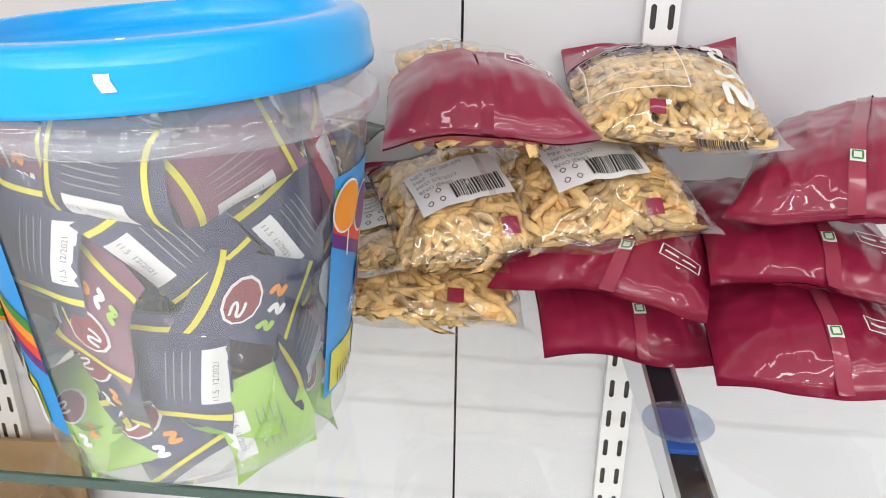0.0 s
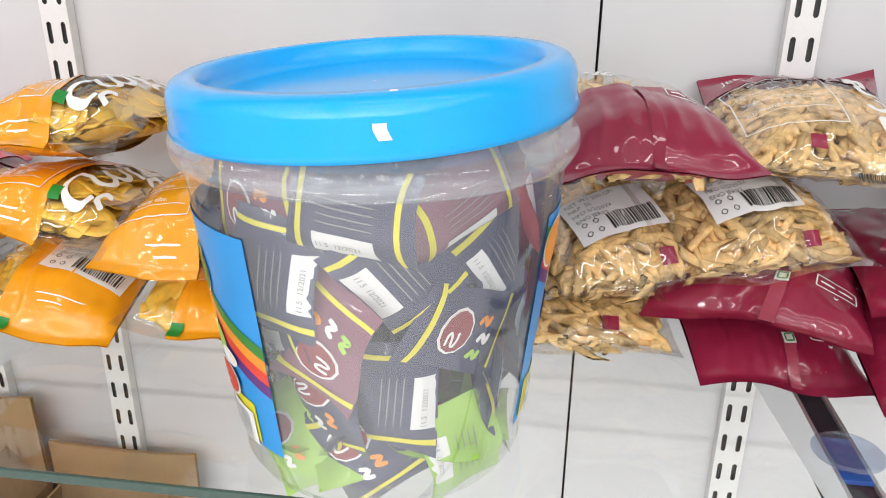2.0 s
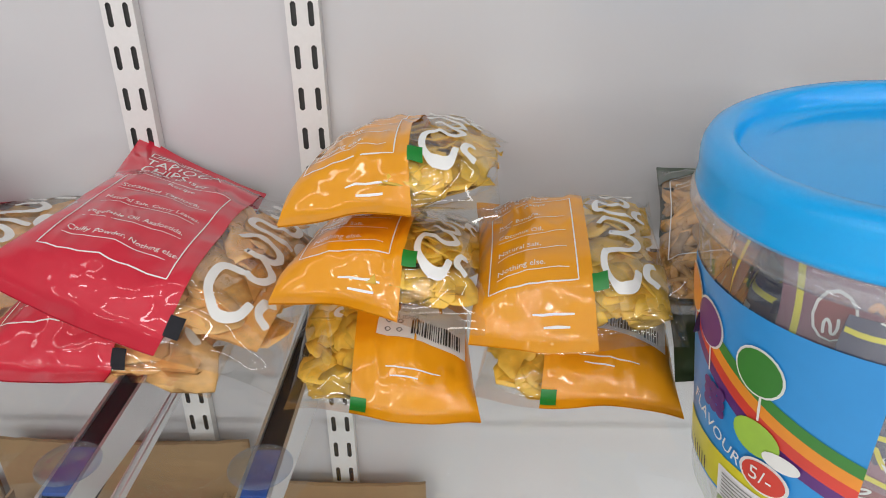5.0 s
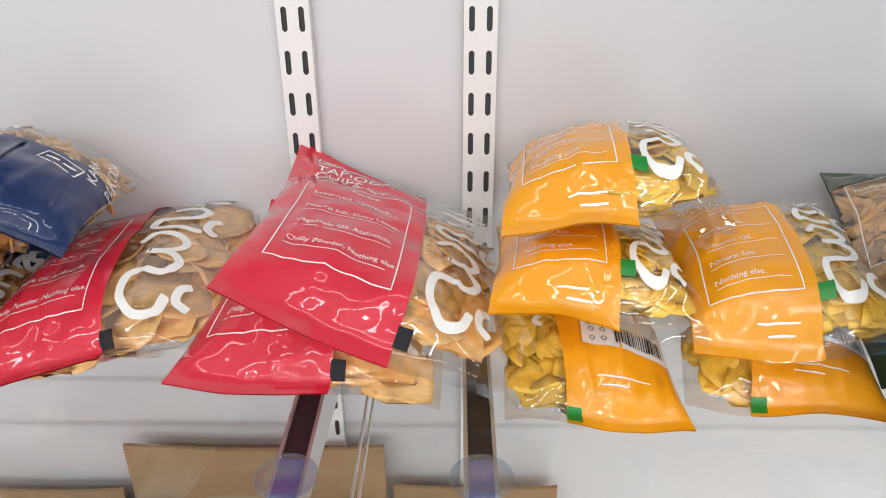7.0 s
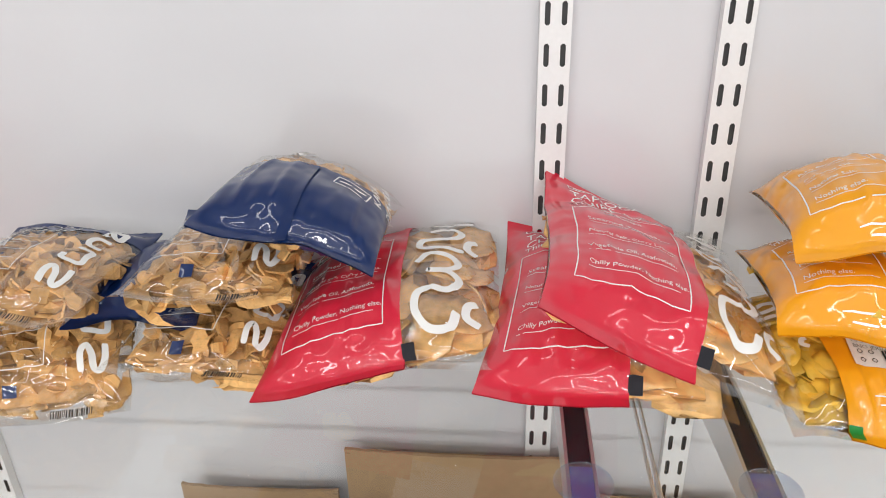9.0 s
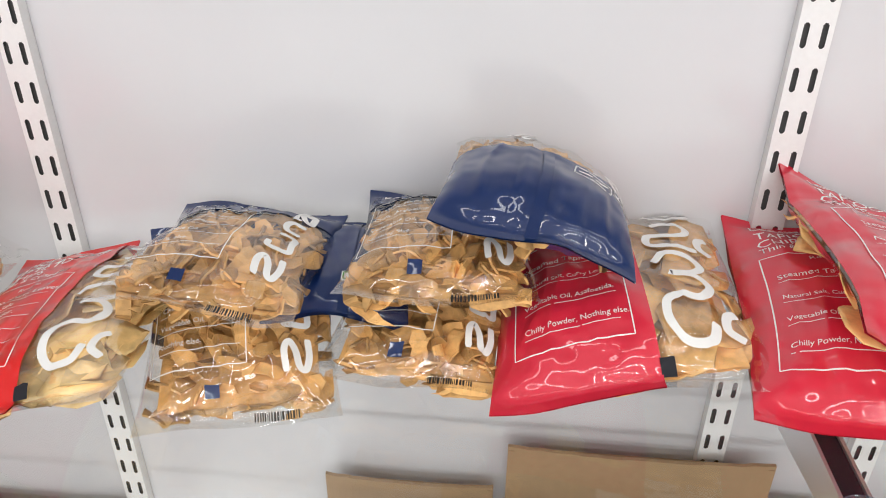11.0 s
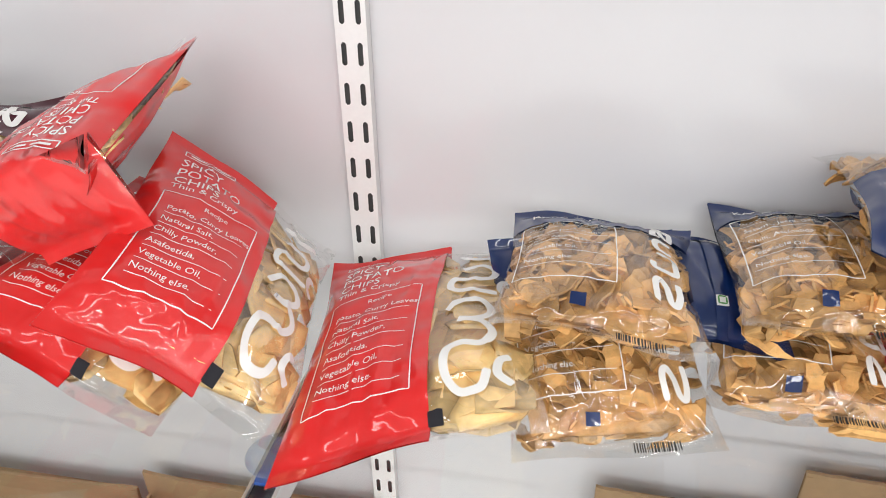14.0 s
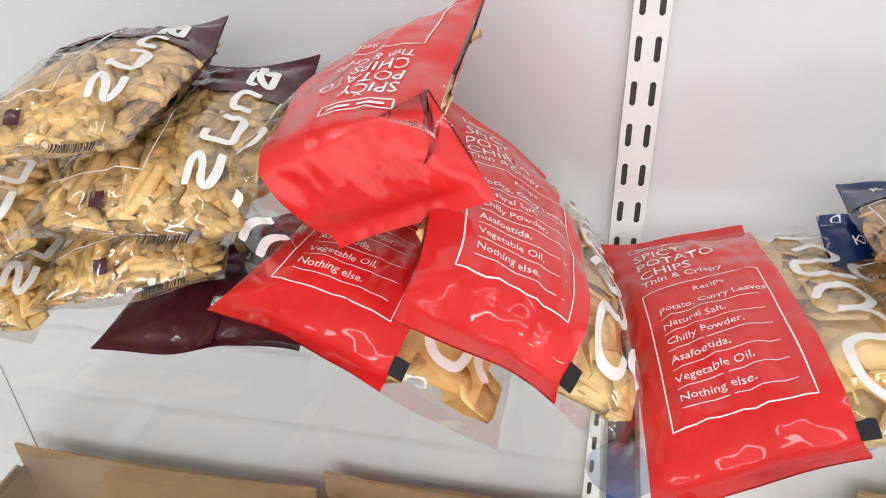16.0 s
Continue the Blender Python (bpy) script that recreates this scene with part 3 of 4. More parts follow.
def logo_box(x, y, w, h):
    return join([frame_strokes(x, x + w, y, y + h, 0.0011), strokes_of(((x + w * 0.45, y - 0.004), (x + w * 0.5, y - 0.006)), ((x + w * 0.5, y - 0.006), (x + w * 0.55, y - 0.004)), width=0.001),
                 strokes_of(((x + w * 0.1, y + h * 0.5), (x + w * 0.45, y + h * 0.5)), ((x + w * 0.54, y + h * 0.5), (x + w * 0.9, y + h * 0.5)), width=0.0024)])


def snack_bag(family, layout, m, size, seed, thick=0.05, bend=0.0, twist=0.0, note="", flip_end=0.0, head=0.0, fold=None):
    ink, food, style, title, recipe, mark, label = FAMILIES[family]
    w, l = size
    p = Pillow(w, l, thick, seed, bend, twist, flip_end, head, fold)
    ob = tagged(new("snack_bag"), label + (", " + note if note else ""), "snack bag", "bags on the glass shelf")
    ob.matrix_world = m
    if layout != "back":
        part("film", *film_shape(p), FILM, ob, "clear crinkled plastic film").visible_shadow = False
        part("filling", *filling(p, style, seed), food, ob, "heap of fried snack pieces", smooth=style != "ribbon", kind="stuff")
    e = 0.498
    wide = lambda u0, u1, v0, v1: rect_grid(u0 * w / 2, u1 * w / 2, v0 * l / 2, v1 * l / 2, max(3, int(30 * (u1 - u0))), max(3, int(36 * (v1 - v0))))
    low = lambda data: (data[0], [tuple(reversed(f)) for f in data[1]])
    X, Y = w / 2, l / 2
    if layout == "panel":
        part("printed_panel", *join([p.lay(wide(-0.997, 0.2, -0.997, 0.997), 0.0007), low(p.lay(wide(-0.997, 0.2, -0.997, 0.997), 0.0003, -1))]), ink, ob, "glossy printed colour panel")
        k = w / 0.17
        text = [moved(lettering(s, 0.0135 * k), -0.80 * X, (0.62 - 0.11 * i) * Y) for i, s in enumerate(title)]
        yy = 0.65 - 0.11 * len(title)
        text.append(moved(lettering("Thin & Crispy", 0.0095 * k), -0.80 * X, yy * Y))
        f1 = yy - 0.07
        drop = -0.52 * Y if fold else 0.0
        text += [moved(lettering("Recipe", 0.0075 * k), -0.45 * X, (f1 - 0.10) * Y)]
        step = (f1 - 0.18 + 0.66) / len(recipe)
        rules = []
        for i, s in enumerate(() if fold else recipe):
            ry = f1 - 0.13 - step * (i + 0.75)
            text.append(moved(lettering(s, (0.0078 if len(s) < 24 else 0.0058) * k), -0.74 * X, ry * Y))
            rules.append(strokes_of(((-0.74 * X, (ry - 0.035) * Y), (-0.02 * X, (ry - 0.035) * Y)), width=0.0006))
        part("lettering", *p.lay(moved(join(text), 0, drop), 0.0014), INK, ob, "white printed recipe lettering", kind="stuff")
        part("printed_frame", *p.lay(moved(join([frame_strokes(-0.82 * X, 0.06 * X, (-0.55 if fold else -0.70) * Y, f1 * Y), logo_box(-0.80 * X, 0.76 * Y, 0.5 * X, 0.07 * Y)] + rules), 0, drop), 0.0013), INK, ob, kind="stuff")
        for g in SCRIPT:
            part("script_glyph", *p.lay(script_strokes((g,), 0.30 * X, -0.80 * Y, 0.52 * X, 1.62 * Y, 0.0056 * k), 0.0013), INK, ob, "large white curling letter")
        part("corner_mark", *p.lay(moved(rect_grid(0, 0.0095, 0, 0.008, 3, 3), 0.19 * X, (-0.76 if family == "banana" else -0.90) * Y), 0.0016), mark, ob)
        if family == "banana":
            part("seam_print", *p.lay(join([strokes_of(((-0.4 * X, -0.84 * Y), (0.0, -0.84 * Y)), ((-0.3 * X, -0.88 * Y), (-0.05 * X, -0.88 * Y)), width=0.0007)]), 0.0013), INK, ob)
    elif layout == "reverse":
        part("printed_panel", *join([p.lay(wide(-0.35, 0.997, -0.997, 0.997), 0.0007), low(p.lay(wide(-0.35, 0.997, -0.997, 0.997), 0.0003, -1))]), ink, ob, "glossy printed colour panel")
        price_label(p, ob, -0.12 * X, -0.40 * Y, 0.072 * w / 0.14, 0.042, -0.1, seed, STICKER)
        part("corner_mark", *p.lay(moved(rect_grid(0, 0.010, 0, 0.009, 3, 3), -0.35 * X, -0.985 * Y), 0.0018), mark, ob)
        part("seam_print", *p.lay(join([strokes_of(((0.0, -0.66 * Y), (0.6 * X, -0.68 * Y)), ((0.05 * X, -0.72 * Y), (0.35 * X, -0.73 * Y)), width=0.0009)]), 0.0014), INK, ob)
        for g in SCRIPT[1:3]:
            part("script_glyph", *p.lay(script_strokes((g,), -0.92 * X, -0.2 * Y, 0.4 * X, 0.9 * Y, 0.004), 0.0013), INK, ob, "large white curling letter")
    elif layout == "band":
        part("printed_panel", *join([p.lay(wide(-0.997, 0.997, 0.36 if family == "sticks" else 0.60, 0.997), 0.0007), low(p.lay(wide(-0.997, 0.997, -0.1, 0.997), 0.0003, -1))]), ink, ob, "glossy printed colour band")
        text = [moved(lettering(s, 0.0105), -0.80 * X, 0.72 * Y) for s in title]
        rules = []
        for i, s in enumerate(recipe):
            ry = 0.42 - 0.19 * i * 5 / max(4, len(recipe))
            text.append(moved(lettering(s, 0.0062), -0.82 * X, ry * Y))
            rules.append(strokes_of(((-0.84 * X, (ry - 0.05) * Y), (0.06 * X, (ry - 0.05) * Y)), width=0.0006))
        part("lettering", *p.lay(join(text), 0.0014), INK, ob, "white printed recipe lettering", kind="stuff")
        part("printed_frame", *p.lay(join([frame_strokes(-0.88 * X, 0.12 * X, -0.56 * Y, 0.56 * Y, 0.0008)] + rules), 0.0013), INK, ob, kind="stuff")
        for g in LOOPS:
            part("script_glyph", *p.lay(script_strokes((g,), 0.50 * X, -0.66 * Y, 0.25 * X, 1.7 * Y, 0.0048), 0.0013), INK, ob, "large white curling letter")
        part("corner_mark", *p.lay(moved(rect_grid(0, 0.010, 0, 0.008, 3, 3), -0.3 * X, -0.80 * Y), 0.0016), mark, ob)
        part("bar_code", *p.lay(bar_code(0.15 * X, -0.97 * Y, 0.45 * X, 0.006, seed), 0.0014), PRINT_BLACK, ob, kind="stuff")
    elif layout == "sticker":
        part("printed_panel", *join([p.lay(wide(-0.997, 0.997, 0.80, 0.997), 0.0007), low(p.lay(wide(-0.997, 0.997, -0.1, 0.997), 0.0003, -1))]), ink, ob, "glossy printed colour band")
        price_label(p, ob, -0.62 * X, -0.55 * Y, 0.066, 0.045, 0.10, seed, STICKER)
        part("corner_mark", *p.lay(moved(rect_grid(0, 0.011, 0, 0.009, 3, 3), 0.25 * X, -0.82 * Y), 0.0016), mark, ob)
        part("fin_seam", *p.lay(rect_grid(0.22 * X, 0.30 * X, -0.97 * Y, 0.7 * Y, 2, 14), 0.0022), FILM, ob, "clear seam")
    elif layout == "back":
        part("printed_panel", *join([p.lay(wide(-0.997, 0.997, -0.997, 0.997), 0.0007), low(p.lay(wide(-0.997, 0.997, -0.997, 0.997), 0.0003, -1))]), ink, ob, "glossy printed colour film")
        part("fin_seam", *p.lay(rect_grid(0.02 * X, 0.16 * X, -0.985 * Y, 0.9 * Y, 3, 16), 0.0022), SEAM_FILM if family == "murukku" else ink, ob, "shiny overlapping seam")
        part("printed_frame", *p.lay(join([logo_box(0.42 * X, -0.52 * Y, 0.42 * X, 0.15 * Y)]), 0.0013), INK, ob, kind="stuff")
        sq = part("food_mark", *p.lay(moved(rect_grid(0, 0.0085, 0, 0.0085, 3, 3), 0.03 * X, -0.62 * Y), 0.0030), PAPER, ob)
        part("food_mark_ring", *p.lay(moved(frame_strokes(0.0015, 0.007, 0.0015, 0.007, 0.0012), 0.03 * X, -0.62 * Y), 0.0036), LABEL_GREEN, sq)
    elif layout == "fold":
        part("printed_panel", *join([p.lay(wide(-0.997, 0.997, -0.997, 0.0), 0.0007), low(p.lay(wide(-0.997, 0.997, -0.997, 0.0), 0.0003, -1))]), ink, ob, "glossy printed colour film")
        part("printed_frame", *p.lay(moved(logo_box(0, 0, 0.030, 0.013), 0.72 * X, -0.12 * Y, 3.0), 0.0013), INK, ob, kind="stuff")
        t2 = join([moved(lettering(s, 0.0105), 0, -0.013 * i) for i, s in enumerate(title[0].split())] if title else [])
        part("lettering", *p.lay(moved(t2, 0.88 * X, -0.15 * Y, 1.95), 0.0014), INK, ob)
        for g in LOOPS[:2]:
            part("script_glyph", *p.lay(moved(script_strokes((g,), 0, 0, 0.02, 0.045, 0.003), -0.25 * X, 0.25 * Y, 1.2), 0.0013), INK, ob)
        part("fin_seam", *p.lay(rect_grid(-0.1 * X, 0.02 * X, -0.985 * Y, -0.02 * Y, 3, 10), 0.0020), ink, ob)
    return ob


P, Q, K = (0.17, 0.235), (0.138, 0.18), (0.14, 0.17)


def bag_at(family, layout, base, s, x, y, z, rx, ry, rz, seed, long=1.0, **more):
    return snack_bag(family, layout, pose(x, y, z, rx, ry, rz), (base[0] * s, base[1] * s * long), seed, **more)


# potato chips
bag_at("potato", "panel", P, 1.006, -0.6588, -0.1382, 1.2432, -4.7, -12.6, 7.7, 1, thick=0.052, head=0.0148, twist=-0.0082, long=1.021, note="lying flat at the front")
bag_at("potato", "panel", P, 0.966, -0.8014, -0.1416, 1.2830, 0.9, 41.5, 11.6, 2, thick=0.055, head=0.0398, bend=-0.006, flip_end=-0.025, twist=-0.004, long=0.949, note="rolled on its side")
bag_at("potato", "panel", P, 1.007, -0.8746, -0.1259, 1.2581, -3.3, 19.8, -5.9, 3, thick=0.05, head=0.0, twist=0.0003, note="under other bags")
bag_at("potato", "panel", P, 1.016, -0.9142, -0.1403, 1.3529, -11.1, 29.3, 171.2, 4, thick=0.062, fold=(0.4, 75), head=0.0, twist=0.0083, long=0.926, note="upside down on the heap")
# tapioca chips
bag_at("tapioca", "panel", P, 1.073, -0.0652, -0.1093, 1.2943, -4.6, 22.6, -2.8, 5, thick=0.05, head=0.0466, bend=-0.008, flip_end=-0.025, twist=-0.0002, long=0.869, note="leaning on the pile")
bag_at("tapioca", "panel", P, 0.995, -0.0998, -0.1049, 1.2607, 3.4, 1.1, -5.9, 6, thick=0.07, head=0.0313, twist=0.0005, long=0.941, note="under another bag")
bag_at("tapioca", "panel", P, 1.091, -0.2634, -0.0808, 1.2528, 0.3, -11.1, 2.2, 7, thick=0.074, head=0.0185, twist=0.0024, long=0.854, note="beside navy bags")
# banana chips
bag_at("banana", "panel", Q, 0.98, 0.081, -0.095, 1.347, -8, -7, -4, 8, thick=0.064, flip_end=-0.05, long=0.84, note="on top of a stack")
bag_at("banana", "panel", Q, 0.97, 0.074, -0.112, 1.289, -8, 2, -5, 9, thick=0.060, flip_end=-0.05, long=0.84, note="mid stack")
bag_at("banana", "reverse", Q, 0.883, 0.0664, -0.1251, 1.2382, 9.8, 4.3, 4.6, 10, thick=0.05, head=0.0, twist=0.0039, long=1.032, note="face down under a stack")
bag_at("banana", "panel", Q, 0.93, 0.190, -0.122, 1.293, 5, -6, -3, 11, thick=0.062, flip_end=-0.05, long=0.95, note="resting on another bag")
bag_at("banana", "reverse", Q, 0.947, 0.2010, -0.1117, 1.2400, 9.4, 1.9, -6.4, 12, thick=0.05, head=0.0, twist=0.0001, note="face down on the glass")
bag_at("green", "band", Q, 0.95, 0.318, -0.095, 1.30, 12, -3, -13, 13, thick=0.05, note="behind the jar")
bag_at("green", "back", Q, 0.95, 0.330, -0.095, 1.240, 3, 0, -6, 14, thick=0.05, note="under another bag")
# ribbon pakoda
bag_at("pakoda", "band", K, 0.957, -0.5399, -0.1097, 1.2867, -7.6, 2.8, -0.4, 15, thick=0.054, head=0.0258, twist=0.0017, note="on top of another")
bag_at("pakoda", "band", K, 1.002, -0.5366, -0.1162, 1.2380, 22.4, -1.8, 13.3, 16, thick=0.05, head=0.028, twist=0.0, long=0.993, note="under another")
bag_at("pakoda", "band", K, 0.963, -0.3903, -0.0809, 1.2910, -3.8, -0.7, 1.3, 17, thick=0.054, head=0.0167, twist=0.0004, long=0.99, note="on top of another")
bag_at("pakoda", "band", K, 0.961, -0.3992, -0.0952, 1.2406, 1.2, 5.3, -2.5, 18, thick=0.05, head=0.028, twist=-0.0022, note="under another")
bag_at("pakoda", "fold", K, 0.965, -0.3251, -0.0714, 1.3344, -5.7, 15.4, -2.9, 19, thick=0.058, bend=-0.008, head=-0.0001, twist=-0.0012, long=0.975, note="tilted on the heap")
bag_at("pakoda", "back", K, 0.75, -0.466, -0.072, 1.262, 4, 2, 4, 20, thick=0.04, note="squeezed between stacks")
# fried sticks at the far end
bag_at("sticks", "band", K, 0.914, -1.0708, -0.1340, 1.3699, 3.9, -10.0, 2.4, 21, thick=0.055, head=0.0297, twist=-0.0001, note="on top of the heap")
bag_at("sticks", "band", K, 1.040, -1.0252, -0.1319, 1.3339, 10.6, -4.8, 0.4, 22, thick=0.055, head=0.0299, twist=-0.0001, note="leaning on the heap")
bag_at("sticks", "band", K, 0.96, -1.075, -0.110, 1.266, 9, -9, 14, 23, thick=0.055, head=0.03, note="low in the heap")
bag_at("sticks", "back", K, 1.003, -1.0192, -0.1076, 1.2242, 1.4, -1.6, 5.8, 24, thick=0.022, head=0.0, twist=-0.0009, note="flat on the glass")
bag_at("sticks", "band", K, 0.95, -1.170, -0.150, 1.30, 10, -8, 11, 25, thick=0.055, note="beside the heap")
bag_at("sticks", "band", K, 0.95, -1.180, -0.140, 1.242, 3, 0, 5, 26, thick=0.05, note="flat on the glass")
# murukku
bag_at("murukku", "fold", K, 0.881, 0.4713, -0.1059, 1.3575, 7.2, 4.4, 11.5, 27, thick=0.06, head=0.0042, twist=-0.0064, long=1.013, note="its clear end on the heap")
bag_at("murukku", "band", K, 0.912, 0.5942, -0.0704, 1.3531, 9.3, -1.0, 1.7, 28, thick=0.056, head=0.0307, twist=0.0042, long=0.976, note="face up on top")
bag_at("murukku", "sticker", K, 0.806, 0.4624, -0.1062, 1.2875, 15.8, -8.1, 19.2, 29, thick=0.052, head=-0.0015, twist=0.0038, note="with a price sticker")
bag_at("murukku", "sticker", K, 0.907, 0.5484, -0.0865, 1.3029, 16.9, -0.5, 17.4, 30, thick=0.052, head=0.0, twist=-0.0018, long=1.01, note="with a price sticker")
bag_at("murukku", "back", K, 0.948, 0.7157, -0.0934, 1.3217, 12.7, -13.2, -24.5, 31, thick=0.058, head=-0.0002, twist=0.007, note="back side up")
bag_at("murukku", "back", K, 0.941, 0.5764, -0.0950, 1.2628, 9.5, 13.1, -18.2, 32, thick=0.046, head=-0.0052, twist=-0.0195, long=1.018, note="back up in the pile")
bag_at("murukku", "back", K, 0.960, 0.6869, -0.0877, 1.2681, 5.6, 3.5, -1.0, 33, thick=0.046, head=0.0, twist=0.0005, note="back up in the pile")
bag_at("murukku", "back", K, 0.865, 0.5691, -0.0954, 1.2247, 16.2, 4.8, 11.5, 34, thick=0.034, head=0.0, twist=0.0008, note="under the pile")
bag_at("murukku", "back", K, 0.951, 0.6849, -0.1297, 1.2308, 10.7, -0.9, 0.4, 35, thick=0.04, head=0.0, twist=-0.0002, note="under the pile")
bag_at("murukku", "sticker", K, 0.95, 0.443, -0.098, 1.234, 4, 0, 0, 36, thick=0.044, note="under the pile")
bag_at("murukku", "sticker", K, 0.90, 0.430, -0.085, 1.264, 5, -2, 4, 37, thick=0.036, note="low in the pile")


# ---- candy jar ----
JX, JY = 0.3315, -0.2443


def jar_radius(z):
    return 0.0775 + (0.0950 - 0.0775) * (z - 0.006) / 0.154


def on_jar(data, lift):
    """Wraps flat (angle in degrees from straight ahead, height) shapes round the jar."""
    out = []
    for p in data[0]:
        a, r = radians(p[0]), jar_radius(p[1]) + lift
        out.append(Vector((r * math.sin(a), -r * math.cos(a), p[1])))
    return out, data[1]


jar = tagged(new("candy_jar"), "clear plastic candy jar with a blue lid, full of wrapped sweets", "candy jar")
jar.matrix_world = pose(JX, JY, SHELF_TOP + 0.0005)
v, f = lathe([(0.0005, 0.003), (0.070, 0.003), (0.0755, 0.0), (0.0785, 0.006), (0.0788, 0.02), (0.0950, 0.160), (0.0955, 0.170), (0.0965, 0.172)], 96)
part("body", v, f, JAR_PLASTIC, jar, "clear tapered plastic body").visible_shadow = False
v, f = lathe([(0.0955, 0.164), (0.0985, 0.165), (0.1008, 0.1695), (0.1008, 0.1745), (0.0995, 0.1775), (0.0965, 0.178), (0.0958, 0.188), (0.0945, 0.188), (0.0945, 0.164)], 96, True)
part("rim", v, f, FLANGE_PLASTIC, jar, "frosted clear plastic rim").visible_shadow = False
v, f = lathe([(0.0965, 0.000), (0.0989, 0.0005), (0.0995, 0.003), (0.0990, 0.006), (0.0984, 0.0085), (0.0984, 0.0165), (0.0976, 0.0205), (0.0954, 0.0240), (0.0920, 0.0257), (0.0850, 0.0259), (0.0828, 0.0246), (0.0816, 0.0190),
              (0.0800, 0.0155), (0.0700, 0.0148), (0.0350, 0.0150), (0.0005, 0.0152)], 96)
lid = part("lid", v, f, LID, jar, "sky-blue plastic screw lid, slightly askew")
lid.matrix_basis = pose(0, 0, 0.1815, 1.0, -3.4, 0)
tag = [(x + 0.0016 * math.sin(z * 300), z) for z in (0.009, 0.013, 0.018, 0.0212) for x in (-0.0035, 0.002)]
v = [((0.0990 - 0.6 * max(0, z - 0.016)) * math.sin(0.26 + x / 0.1), -(0.0990 - 0.6 * max(0, z - 0.016)) * math.cos(0.26 + x / 0.1), z) for x, z in tag]
v += [(0.090 * math.sin(0.30), -0.0900 * math.cos(0.30), 0.0262), (0.090 * math.sin(0.335), -0.0900 * math.cos(0.335), 0.0262)]
part("torn_sticker", v, [(0, 1, 3, 2), (2, 3, 5, 4), (4, 5, 7, 6), (6, 7, 9, 8)], PAPER, lid, "torn bit of white paper", smooth=False)


def jar_label(a0, a1):
    z0, z1 = 0.022, 0.142
    g = lambda x0, x1, y0, y1, n=8, k=5: rect_grid(a0 + (a1 - a0) * x0, a0 + (a1 - a0) * x1, z0 + (z1 - z0) * y0, z0 + (z1 - z0) * y1, n, k)
    lab = part("label", *on_jar(g(0, 1, 0, 1, 24, 8), 0.0006), LABEL_BLUE, jar, "blue printed fruit label with a rainbow band")
    pt = lambda x, y: Vector((a0 + (a1 - a0) * x, z0 + (z1 - z0) * y))

    def stripe(y_left, y_right, thick, material):
        n = 20
        verts = []
        for i in range(n + 1):
            x = i / n
            y = y_left + (y_right - y_left) * (x + 0.25 * x * (1 - x))
            verts += [pt(x, y), pt(x, y + thick)]
        part("rainbow_stripe", *on_jar((verts, [(2 * i, 2 * i + 2, 2 * i + 3, 2 * i + 1) for i in range(n)]), 0.001), material, lab)

    for i, mt in enumerate((LABEL_PURPLE, LABEL_RED, LABEL_ORANGE, LABEL_GREEN)):
        stripe(0.72 + 0.06 * i, 0.30 + 0.06 * i, 0.06, mt)

    def blob(x, y, rx, ry, material, name, lift=0.0014):
        n = 22
        c = pt(x, y)
        verts = [c] + [c + Vector((rx * (a1 - a0) * math.cos(6.283 * i / n), ry * (z1 - z0) * math.sin(6.283 * i / n))) for i in range(n)]
        part(name, *on_jar((verts, [(0, 1 + i, 1 + (i + 1) % n) for i in range(n)]), lift), material, lab)

    for x, y, m1 in ((0.10, 0.86, LABEL_ORANGE), (0.28, 0.80, LABEL_PURPLE), (0.58, 0.76, LABEL_GREEN)):
        blob(x, y, 0.11, 0.11, INK, "lollipop_rim")
        blob(x, y, 0.10, 0.10, m1, "lollipop", 0.0017)
        part("lollipop_stick", *on_jar(strokes_of((pt(x + 0.02, y - 0.10), pt(x + 0.02, y - 0.22)), width=1.0), 0.0015), INK, lab)
    for i in range(9):
        blob(0.30 + 0.05 * (i % 3), 0.52 - 0.045 * (i // 3), 0.03, 0.028, LABEL_PURPLE, "grape", 0.0018)
    blob(0.60, 0.45, 0.11, 0.085, LABEL_APPLE, "apple", 0.0018)
    blob(0.72, 0.40, 0.08, 0.04, INK, "apple_slice", 0.0021)
    blob(0.66, 0.28, 0.115, 0.085, INK, "price_ring", 0.0022)
    blob(0.66, 0.28, 0.10, 0.073, LABEL_RED, "price_badge", 0.0025)
    text = lambda s, size, x, y, turn=0.0: ([pt(x, y) + Vector((q.x * math.cos(turn) / 0.0877 * 57.3 - q.y * math.sin(turn) / 0.0877 * 57.3, q.x * math.sin(turn) + q.y * math.cos(turn))) for q in lettering(s, size)[0]], lettering(s, size)[1])
    part("price", *on_jar(text("5/-", 0.012, 0.595, 0.252), 0.003), INK, lab)
    part("flavour_word", *on_jar(text("FLAVOUR", 0.0105, 0.17, 0.36, -0.30), 0.0022), INK, lab)
    part("yellow_box", *on_jar(g(0.04, 0.86, 0.02, 0.22), 0.0012), STRIPE_YELLOW, lab)
    part("fact_table", *on_jar(g(0.42, 0.84, 0.0, 0.17), 0.0018), PAPER, lab)
    rows = [strokes_of((pt(0.45, 0.02 + 0.02 * i), pt(0.80, 0.02 + 0.02 * i)), width=0.0008) for i in range(7)]
    part("small_print", *on_jar(join(rows), 0.0022), PRINT_GREY, lab)
    part("bar_code", *on_jar(join([strokes_of((pt(0.1 + 0.03 * i, 0.04), pt(0.1 + 0.03 * i, 0.12)), width=0.7) for i in range(8)]), 0.0022), PRINT_BLACK, lab)


jar_label(-104, -26)
jar_label(70, 148)


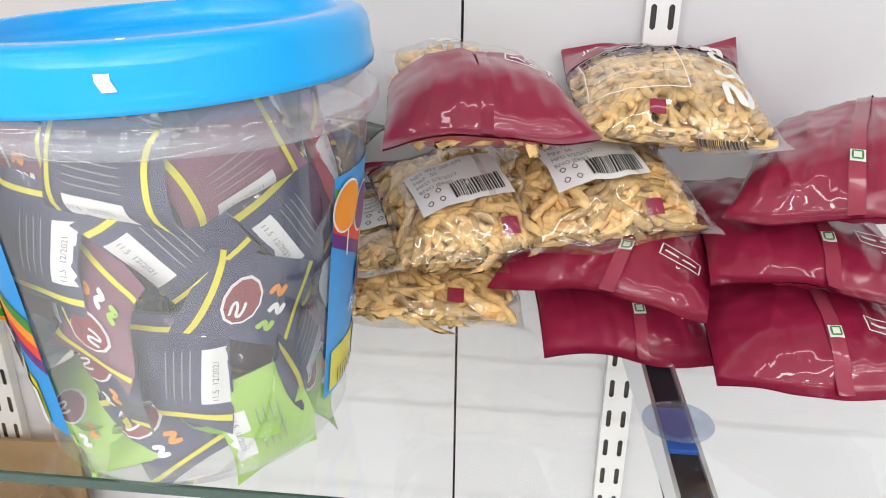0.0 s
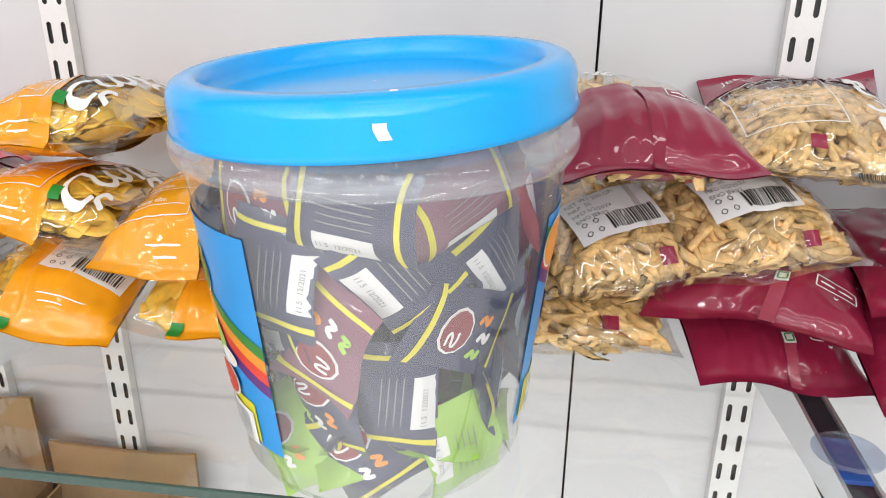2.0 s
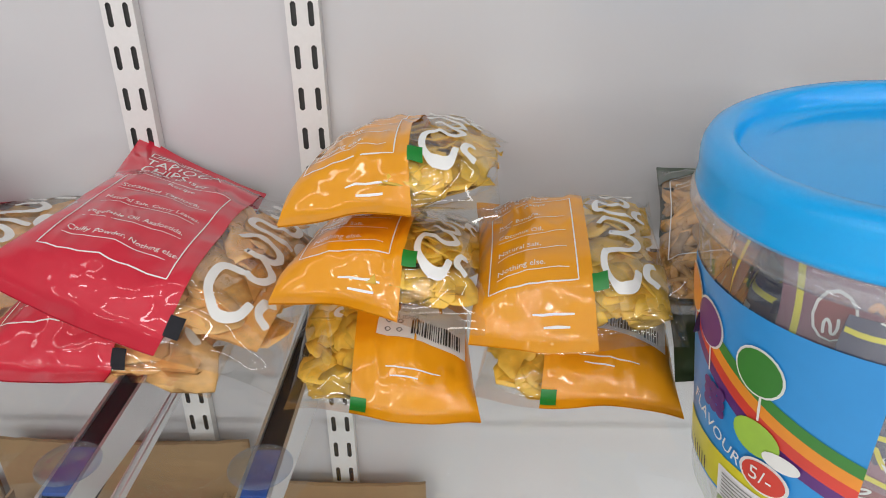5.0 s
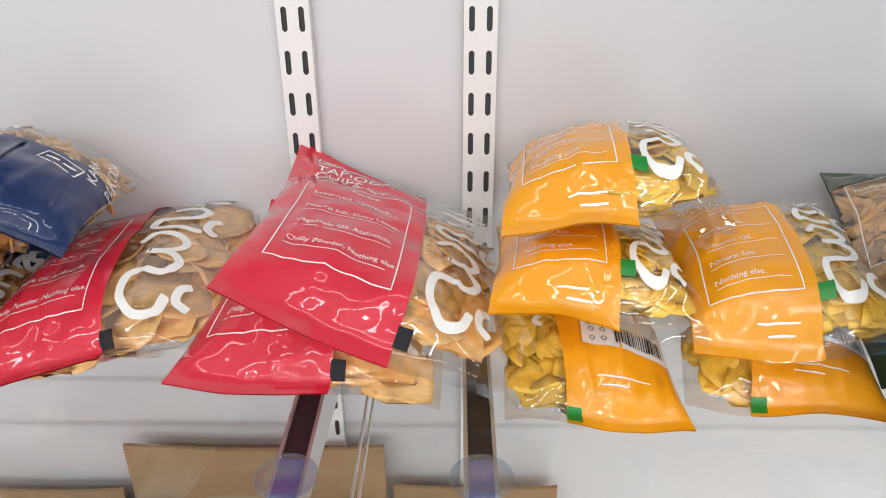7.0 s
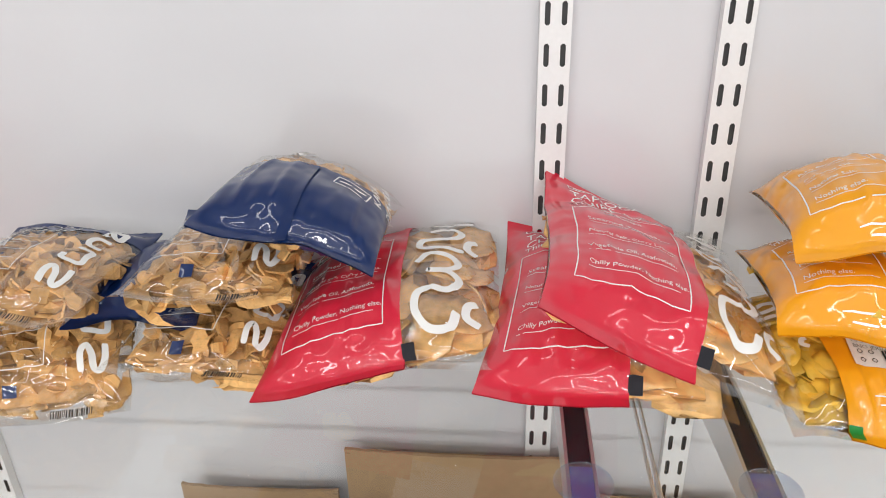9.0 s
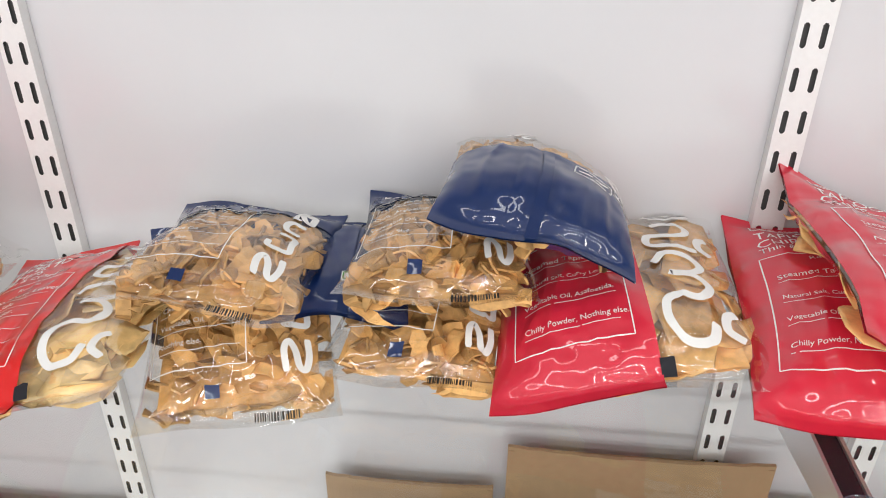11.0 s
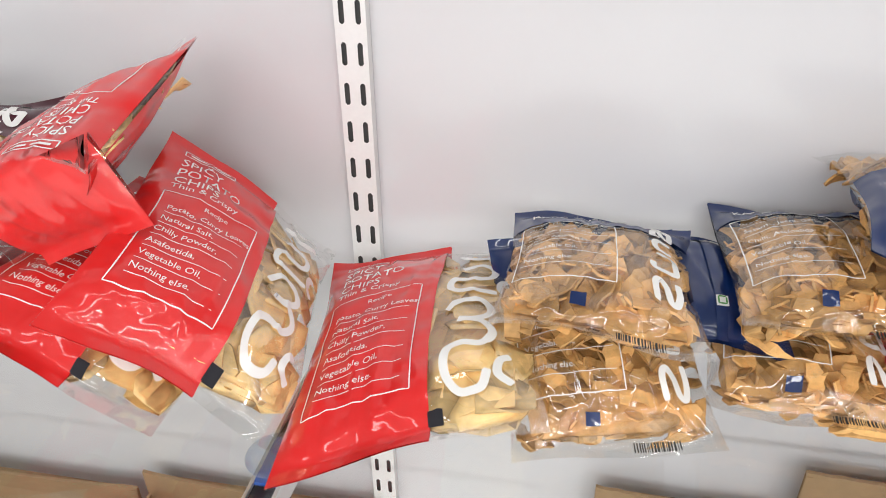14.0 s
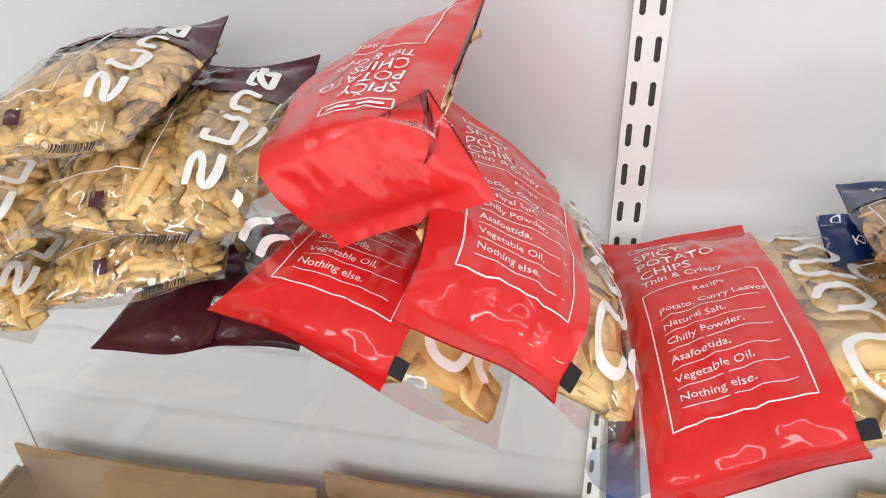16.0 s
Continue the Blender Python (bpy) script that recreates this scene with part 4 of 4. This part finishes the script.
def candy(parent, m, wrap, rnd, lettered):
    """A small pillow packet with crimped ends, a stripe and a printed badge."""
    w, l = 0.062, 0.046
    colour = {NAVY_WRAP: "navy", LIME_WRAP: "lime green", ROSE_WRAP: "rose pink", PLUM_WRAP: "plum"}[wrap]
    spin = rnd.uniform(0, 50)
    p = Pillow(w, l, 0.014, spin, 0.004 * math.sin(spin * 9), 0.005 * math.cos(spin * 7))
    wrapper = part("candy_packet", *join([p.lay(rect_grid(-w / 2, w / 2, -l / 2, l / 2, 10, 8), 0, 1), (lambda d: (d[0], [tuple(reversed(q)) for q in d[1]]))(p.lay(rect_grid(-w / 2, w / 2, -l / 2, l / 2, 10, 8), 0.0002, -1))]), wrap, None)
    wrapper.matrix_basis = parent.matrix_world @ m
    tagged(wrapper, "small %s wrapped sweet packet inside the clear jar" % colour, "sweet packet", "sweets in the jar")
    X, Y = w / 2, l / 2
    if wrap is not LIME_WRAP:
        part("stripe", *p.lay(join([rect_grid(-0.80 * X, -0.70 * X, -Y * 0.98, Y * 0.98, 1, 8), rect_grid(0.74 * X, 0.82 * X, -Y * 0.98, Y * 0.98, 1, 8)]), 0.0006), STRIPE_YELLOW, wrapper)
    kind = rnd.random()
    if kind < 0.68:
        ell = [Vector((-0.25 * X, 0))] + [Vector((-0.25 * X + 0.0085 * math.cos(a / 12 * 6.283), 0.012 * math.sin(a / 12 * 6.283))) for a in range(12)]
        part("badge_rim", *p.lay(([Vector((-0.25 * X + (q.x + 0.25 * X) * 1.15, q.y * 1.12)) for q in ell], [(0, 1 + i, 1 + (i + 1) % 12) for i in range(12)]), 0.0007), INK, wrapper)
        part("badge", *p.lay((ell, [(0, 1 + i, 1 + (i + 1) % 12) for i in range(12)]), 0.0011), BADGE_RED, wrapper)
        part("badge_mark", *p.lay(script_strokes(LOOPS[:1], -0.38 * X, -0.009, 0.006, 0.05, 0.0014), 0.0015), INK, wrapper)
        for k, mt in ((0, LABEL_APPLE), (1, INK), (2, LABEL_ORANGE)):
            part("word_shape", *p.lay(moved(ribbon(smooth_path([(0, 0), (0.003, 0.004), (0.006, 0), (0.008, 0.005)], 4), 0.0028), 0.16 * X + 0.003 * (k % 2), -0.013 + 0.0095 * k), 0.0010), mt, wrapper)
    else:
        part("white_patch", *p.lay(rect_grid(-0.5 * X, 0.45 * X, -0.95 * Y, -0.42 * Y, 5, 4), 0.0007), PAPER, wrapper)
        part("date_print", *p.lay(moved(lettering("11.5  12/2021", 0.0040), -0.46 * X, -0.76 * Y), 0.0012), PRINT_GREY, wrapper)
        part("small_print", *p.lay(join([strokes_of(((-0.45 * X, (-0.2 + 0.16 * i) * Y), (0.45 * X, (-0.2 + 0.16 * i) * Y)), width=0.0006) for i in range(4)]), 0.0008), PRINT_GREY, wrapper)


rnd = random.Random(11)
bpy.context.view_layer.update()
for ring in range(5):
    z = 0.022 + 0.032 * ring
    count = 8
    for i in range(count):
        a = 6.283 * (i + 0.5 * (ring % 2) + rnd.uniform(-0.2, 0.2)) / count
        r = jar_radius(z) - 0.016 - rnd.uniform(0, 0.012)
        if ring == 0:
            wrap = LIME_WRAP if rnd.random() < 0.8 else NAVY_WRAP
        else:
            wrap = rnd.choice((NAVY_WRAP, NAVY_WRAP, NAVY_WRAP, NAVY_WRAP, PLUM_WRAP, ROSE_WRAP if ring > 1 else NAVY_WRAP))
        m = Matrix.Translation((r * math.sin(a), -r * math.cos(a), z + rnd.uniform(-0.005, 0.005))) @ Euler((radians(90 - 6), 0, a)).to_matrix().to_4x4() @ Euler((rnd.uniform(-0.3, 0.3), rnd.uniform(-0.3, 0.3), rnd.uniform(-1.5, 1.5))).to_matrix().to_4x4()
        candy(jar, m, wrap, rnd, True)
for i in range(7):
    a = 6.283 * i / 7
    m = Matrix.Translation((0.043 * math.sin(a), -0.043 * math.cos(a), 0.012 + 0.004 * (i % 2))) @ Euler((rnd.uniform(-0.2, 0.2), rnd.uniform(-0.2, 0.2), rnd.uniform(0, 6))).to_matrix().to_4x4()
    candy(jar, m, LIME_WRAP, rnd, False)
for i in range(34):
    a, r, z = rnd.uniform(0, 6.28), rnd.uniform(0, 0.045), rnd.uniform(0.02, 0.15)
    m = Matrix.Translation((r * math.sin(a), -r * math.cos(a), z)) @ Euler((rnd.uniform(0, 3), rnd.uniform(0, 3), rnd.uniform(0, 3))).to_matrix().to_4x4()
    candy(jar, m, rnd.choice((NAVY_WRAP, NAVY_WRAP, PLUM_WRAP)), rnd, False)
